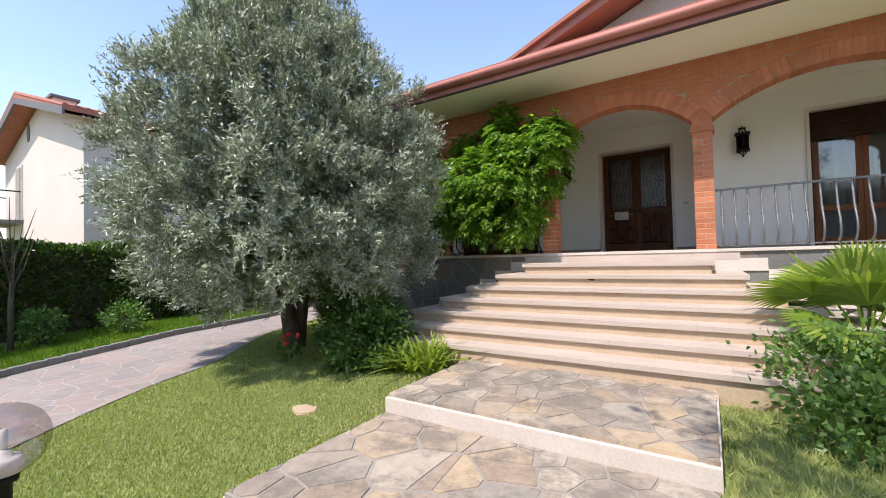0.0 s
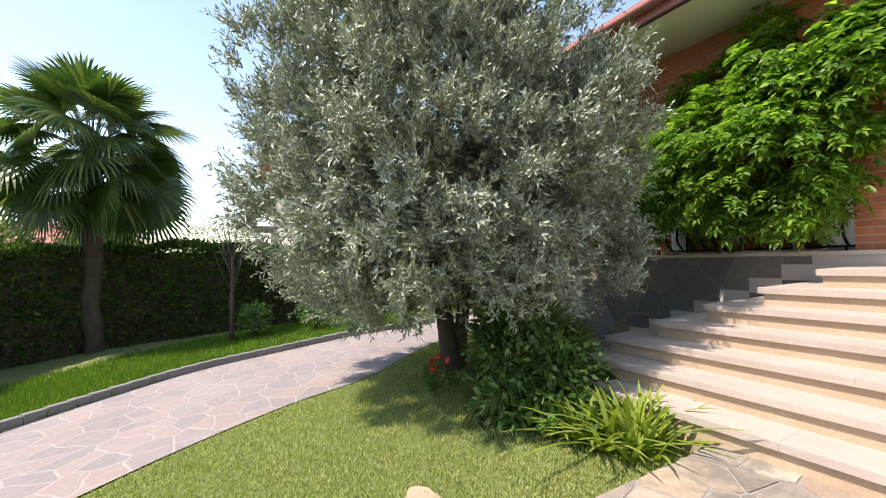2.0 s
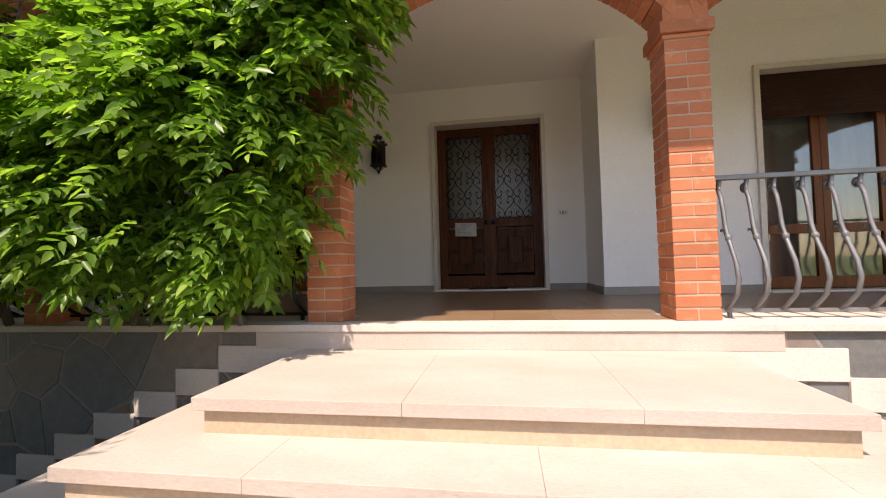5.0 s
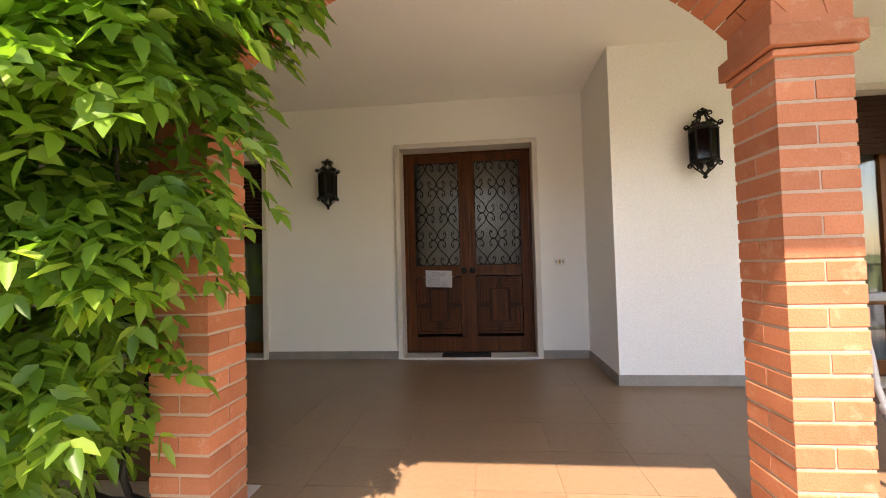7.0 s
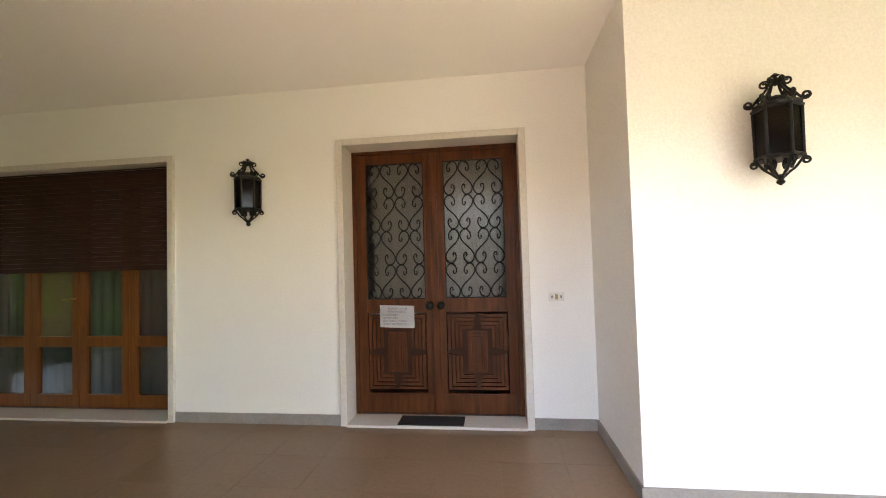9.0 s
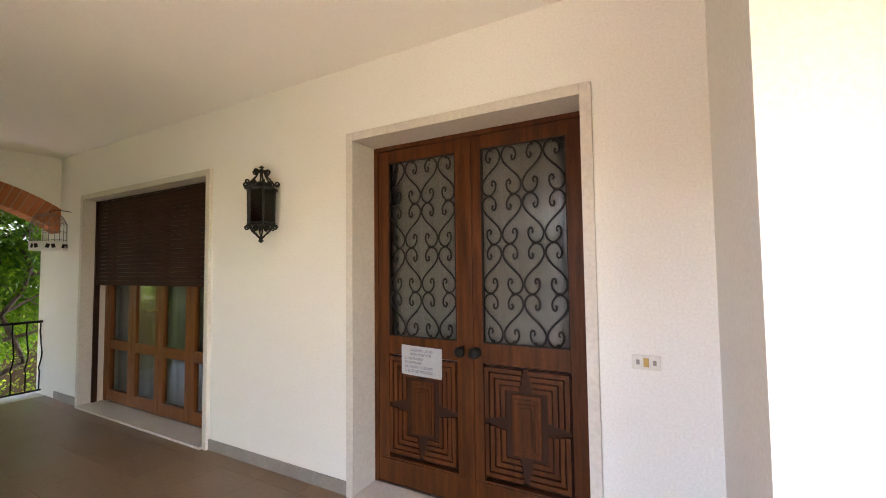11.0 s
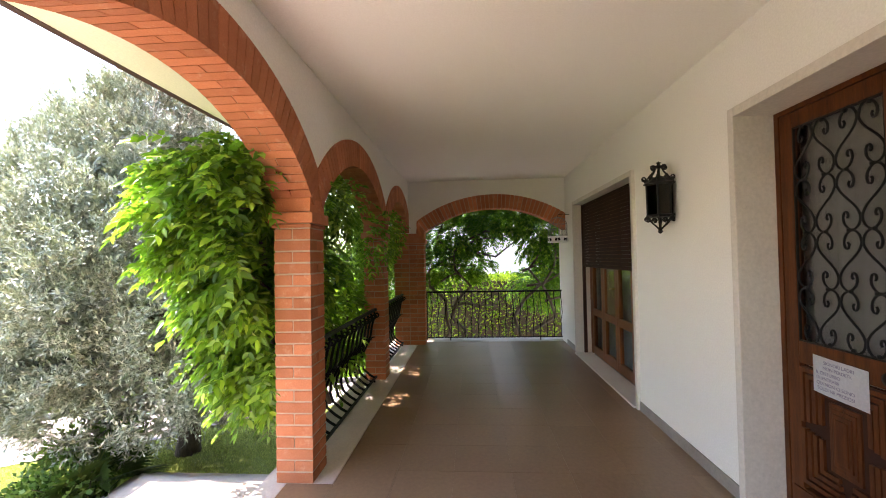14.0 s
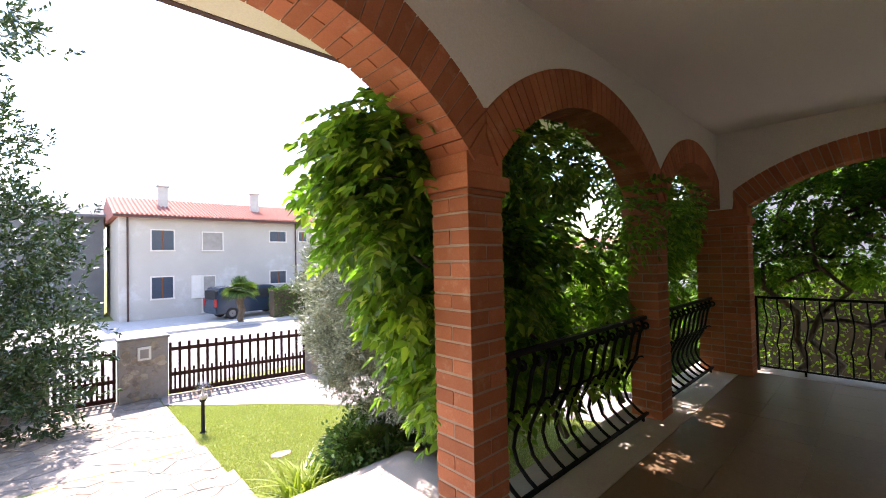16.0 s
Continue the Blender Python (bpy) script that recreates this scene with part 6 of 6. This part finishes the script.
def far_house():
    Hs = thing("house", "long two-storey grey rendered house with a red tile roof", "house", (fx(-7.0), FY, -2.1))
    o = Vector((fx(-7.0), FY, -2.1))
    X0, X1, EZ = fx(-19.0), fx(-0.8), fz(3.84)
    part("wall", boxes((X0 - o.x, X1 - o.x, -9.0, 0.0, -0.2, EZ - o.z)), "house_render", Hs)
    rf = bmesh.new()
    prism(rf, [(0.6, EZ - o.z), (0.6, EZ - o.z + 0.14), (-4.5, EZ - o.z + 1.75), (-9.6, EZ - o.z + 0.14), (-9.6, EZ - o.z)], X0 - o.x - 0.3, X1 - o.x + 0.3, "x")
    roof = part("roof", rf, "roof_tile", Hs, "red tile roof")
    rows = bmesh.new()
    k = 0
    x = X0 - o.x - 0.25
    while x < X1 - o.x + 0.3:
        tube(rows, [(x, 0.62, EZ - o.z + 0.155), (x, -4.45, EZ - o.z + 1.765)], 0.075, 5)
        x += 0.24
    tagged(part("tiling", rows, "roof_tile", roof), kind="stuff")
    part("gutter", boxes((X0 - o.x - 0.3, X1 - o.x + 0.3, 0.6, 0.72, EZ - o.z - 0.02, EZ - o.z + 0.1)), "gutter", Hs)
    for px in (-1.15, -9.0 - 0.7):
        dp = bmesh.new()
        tube(dp, [(fx(px) - o.x, 0.06, -0.1), (fx(px) - o.x, 0.06, EZ - o.z)], 0.05, 8)
        part("downpipe", dp, "gutter", Hs)
    for xa, xb, za, zb, kind in ((-2.14, -3.10, 3.21, 2.19, "w"), (-4.46, -5.45, 3.15, 2.18, "s"), (-2.13, -3.06, 0.77, -0.32, "w"), (-3.95, -4.43, 0.74, -0.37, "o"), (-4.44, -5.05, 0.72, -1.2, "s"),
                              (-8.10, -9.07, 3.31, 2.70, "w"), (-9.93, -10.44, 3.33, 2.73, "w"), (-11.01, -11.59, 3.35, 2.68, "g"), (-12.55, -13.55, 3.28, 2.60, "g"), (-14.6, -15.5, 3.28, 2.60, "g"),
                              (-8.10, -9.05, 0.86, 0.13, "w"), (-9.92, -10.43, 0.84, 0.13, "w"), (-11.2, -11.9, 0.80, 0.05, "w"), (-12.6, -13.6, 0.72, 0.0, "w"), (-16.0, -17.0, 3.28, 2.60, "g")):
        a, b, t, d = fx(xb) - o.x, fx(xa) - o.x, fz(za) - o.z, fz(zb) - o.z
        W = part("window", boxes((a - 0.07, a, 0.0, 0.05, d - 0.07, t + 0.07), (b, b + 0.07, 0.0, 0.05, d - 0.07, t + 0.07), (a, b, 0.0, 0.05, t, t + 0.07), (a - 0.1, b + 0.1, 0.0, 0.1, d - 0.09, d)), "white_stone", Hs, "window with a pale surround")
        if kind == "w":
            part("pane", boxes((a, b, 0.002, 0.02, d, t)), "car_paint", W, "dark reflecting pane")
            m = (a + b) / 2
            part("sash_bar", boxes((m - 0.035, m + 0.035, 0.02, 0.035, d, t)), "wood_light", W)
        else:
            part("shutter", boxes((a, b, 0.002, 0.03, d, t)), {"g": "green_shutter", "s": "grey_stone", "o": "white_stone"}[kind], W, {"g": "closed green shutter", "s": "lowered grey shutter", "o": "open white shutter"}[kind])
    for cx, cz in ((-2.9, 4.85), (-7.8, 4.85), (-14.3, 4.5)):
        zc = fz(cz) - o.z
        xc = fx(cx) - o.x
        part("chimney", boxes((xc - 0.27, xc + 0.27, -2.4, -1.9, zc - 0.9, zc + 1.1)), "concrete", roof, "grey chimney stack")
        part("chimney_cap", boxes((xc - 0.36, xc + 0.36, -2.5, -1.8, zc + 1.1, zc + 1.19)), "concrete", roof)
    ac = part("air_conditioner", boxes((-20.1 - o.x, -19.2 - o.x, 0.0, 0.32, 3.75 - o.z, 4.4 - o.z), bev=0.02), "white_enamel", Hs, "white outdoor air-conditioning unit")
    part("fan_grille", lathe(bmesh.new(), [(0.02, 0.0), (0.24, 0.0), (0.26, 0.015), (0.24, 0.03), (0.02, 0.03)], 20), "iron_grey", ac).matrix_local = pose(-19.8 - o.x, 0.32, 4.08 - o.z, -90, 0, 0)
    xd, zd = fx(-10.2) - o.x, fz(5.45) - o.z
    ds = bmesh.new()
    lathe(ds, [(0.02, 0.0), (0.25, 0.03), (0.42, 0.10), (0.43, 0.10), (0.25, 0.05), (0.02, 0.02)], 20)
    dob = part("satellite_dish", ds, "concrete", Hs, "grey satellite dish")
    dob.matrix_local = pose(xd, -1.2, zd, -65, 0, 20)
    an = bmesh.new()
    tube(an, [(xd, -1.3, zd - 0.9), (xd, -1.3, zd + 3.4)], 0.03, 6)
    tube(an, [(xd - 0.3, -1.3, zd + 3.3), (xd + 0.2, -1.3, zd + 3.4)], 0.02, 5)
    part("aerial", an, "concrete", Hs)


far_house()


def plain_house(at, w, d, eave, ridge, wall, lab, rz=0.0, openings=(), roof="roof_tile", roof_lab="red tile roof"):
    h = thing("house", lab, "house", at, rz=rz)
    part("wall", boxes((-w / 2, w / 2, -d / 2, d / 2, -0.3, eave)), wall, h)
    gb = bmesh.new()
    prism(gb, [(-d / 2, eave), (0, ridge - 0.1), (d / 2, eave)], -w / 2, w / 2, "x")
    part("gable", gb, wall, h)
    rf = bmesh.new()
    prism(rf, [(-d / 2 - 0.5, eave - 0.05), (0, ridge), (d / 2 + 0.5, eave - 0.05), (d / 2 + 0.5, eave + 0.12), (0, ridge + 0.2), (-d / 2 - 0.5, eave + 0.12)], -w / 2 - 0.6, w / 2 + 0.6, "x")
    part("roof", rf, roof, h, roof_lab)
    for s in (-1, 1):
        for e in (-1, 1):
            vb = bmesh.new()
            prism(vb, [(e * (d / 2 + 0.52), eave - 0.22), (0, ridge - 0.16), (0, ridge + 0.06), (e * (d / 2 + 0.52), eave + 0.02)], s * (w / 2 + 0.6) - 0.03, s * (w / 2 + 0.6) + 0.03, "x")
            part("bargeboard", vb, "slate_render", h, "dark bargeboard")
    for face, a, b, z0, z1 in openings:
        if face == "front":
            wn = part("window", boxes((a - 0.08, b + 0.08, -d / 2 - 0.05, -d / 2, z0 - 0.08, z1 + 0.08)), "white_stone", h)
            part("shutter", boxes((a, b, -d / 2 - 0.08, -d / 2 - 0.05, z0, z1)), "grey_stone", wn)
    return h


# neighbour on the far side of the hedge: its long side looks at the garden
nb = plain_house((-18.4, 0.8, -1.4), 13.0, 9.4, 5.95, 7.40, "house_cream", "cream neighbour house with a railed balcony under its gable", 90)
NX = -6.5
bal = part("balcony", boxes((NX - 1.0, NX - 0.001, 2.0, 4.5, 3.12, 3.27)), "slate_render", nb, "balcony with thin dark railing")
part("balcony_rail", boxes((NX - 1.0, NX - 0.96, 2.0, 4.5, 4.36, 4.41), (NX - 0.96, NX - 0.01, 2.0, 2.04, 4.36, 4.41), (NX - 0.96, NX - 0.01, 4.46, 4.5, 4.36, 4.41)), "iron", bal)
for k in range(17):
    part("baluster", boxes((NX - 0.99, NX - 0.97, 2.02 + 0.15 * k, 2.04 + 0.15 * k, 3.27, 4.36)), "iron", bal)
wn = part("window", boxes((NX - 0.05, NX - 0.001, 1.95, 2.75, 3.28, 5.45)), "white_stone", nb, "tall balcony door with a pale surround")
part("shutter", boxes((NX - 0.08, NX - 0.051, 2.05, 2.65, 3.30, 5.35)), "grey_stone", wn, "closed grey shutter")
vent = bmesh.new()
prism(vent, [(1.15 + 0.16 * math.cos(2 * math.pi * k / 16), 6.55 + 0.36 * math.sin(2 * math.pi * k / 16)) for k in range(16)], NX - 0.03, NX - 0.001, "x")
part("vent", vent, "slate_render", nb, "dark oval gable vent")
part("chimney", boxes((NX + 0.6, NX + 1.3, 0.75, 1.5, 6.6, 8.05)), "house_cream", nb, "rendered chimney stack")
part("chimney_cap", boxes((NX + 0.5, NX + 1.4, 0.65, 1.6, 8.05, 8.15)), "slate_render", nb)
tr = bmesh.new()
for k in range(54):
    yy = NX - 0.55 + k * 0.262
    for e in (-1, 1):
        tube(tr, [(yy, e * 5.2, 6.03), (yy, 0, 7.63)], 0.075, 5)
tagged(part("tiling", tr, "roof_tile", nb, "rows of red roof tiles"), kind="stuff")
plain_house((6.6, -42.5, -2.1), 15.0, 9.0, 6.9, 8.1, "slate_render", "dark grey low-roofed building down the street", 0, (), "slate_render", "dark sheet roof")
plain_house((-38.0, -22.0, -2.0), 12.0, 8.0, 3.0, 5.0, "house_cream", "low cream house with a red roof beyond the hedge", 70)

# van parked across the street
def van(at, rz):
    V = thing("van", "dark blue people carrier parked on the street", "van", at, rz=rz)
    body = bmesh.new()
    prof = [(-2.4, 0.35), (-2.45, 0.75), (-2.4, 1.15), (-2.25, 1.85), (-2.1, 1.95), (0.9, 1.97), (1.25, 1.85), (1.95, 1.15), (2.45, 1.0), (2.5, 0.45), (2.4, 0.32)]
    prism(body, prof, -0.92, 0.92)
    bmesh.ops.bevel(body, geom=[e for e in body.edges], offset=0.06, segments=2, affect="EDGES")
    b = part("body", body, "car_paint", V, smooth=False)
    for s in (-1, 1):
        part("side_window", boxes((-2.1, 1.1, s * 0.925 - 0.006, s * 0.925 + 0.006, 1.2, 1.75)), "rubber", b)
        for x in (-1.5, 1.55):
            w = bmesh.new()
            lathe(w, [(0.2, -0.11), (0.33, -0.11), (0.35, -0.08), (0.35, 0.08), (0.33, 0.11), (0.2, 0.11)], 22)
            o = part("wheel", w, "rubber", V)
            o.matrix_local = pose(x, s * 0.86, 0.35, 90, 0, 0)
            rm = bmesh.new()
            lathe(rm, [(0.02, 0.10), (0.06, 0.125), (0.2, 0.118), (0.22, 0.1), (0.2, 0.09)], 14)
            part("rim", rm, "iron_grey", o)
    part("rear_window", boxes((-2.40, -2.30, -0.75, 0.75, 1.25, 1.75)), "rubber", b)
    for s in (-1, 1):
        part("tail_light", boxes((-2.47, -2.36, s * 0.82 - 0.08, s * 0.82 + 0.08, 0.8, 1.25), bev=0.01), "red_lens", b)
    return V


van((fx(-6.1), -29.6, -1.98), 188)
hedge_row("street_hedge", [(fx(-6.6), -27.4), (fx(-14.0), -27.4), (fx(-20.0), -27.4)], 0.5, -0.25, 14000, "clipped hedge along the far pavement", ll=0.16, base=-2.0)
fan_palm((fx(-5.0), -26.9, -1.98), 1.75, 0.16, 16, 0.35, 0.75, "small fan palm on the far pavement", low=-0.2)

# far trees over the hedge
for x, y, r, h in ((-30, -14, 2.0, 4.2), (-24, -17, 1.8, 3.6), (-34, -26, 3, 5), (-60, -8, 4, 7), (-45, -18, 3, 5), (-70, -20, 5, 8), (-20, 16, 3.0, 6.5), (-16, 14, 2.6, 5.0)):
    T = thing("far_tree", "distant leafy green tree beyond the hedge", "tree", (x, y, -1.5), group="trees beyond the hedge")
    q, dq = blob_points([(0, 0, h - r * 0.6, r, r, r * 0.8), (r * 0.5, 0, h - r, r * 0.7, r * 0.7, r * 0.6), (-r * 0.5, r * 0.3, h - r * 1.1, r * 0.7, r * 0.7, r * 0.6)], 3500, 0.4)
    leaf_cloud("crown", q, dq + rng.normal(size=dq.shape) * 0.7, 0.28, 0.15, "far_leaf", T)
    tb = bmesh.new()
    tube(tb, [(0, 0, -0.2), (0.1, 0, h * 0.4), (0, 0.1, h * 0.75)], [0.16, 0.11, 0.05], 7)
    part("trunk", tb, "bark", T)
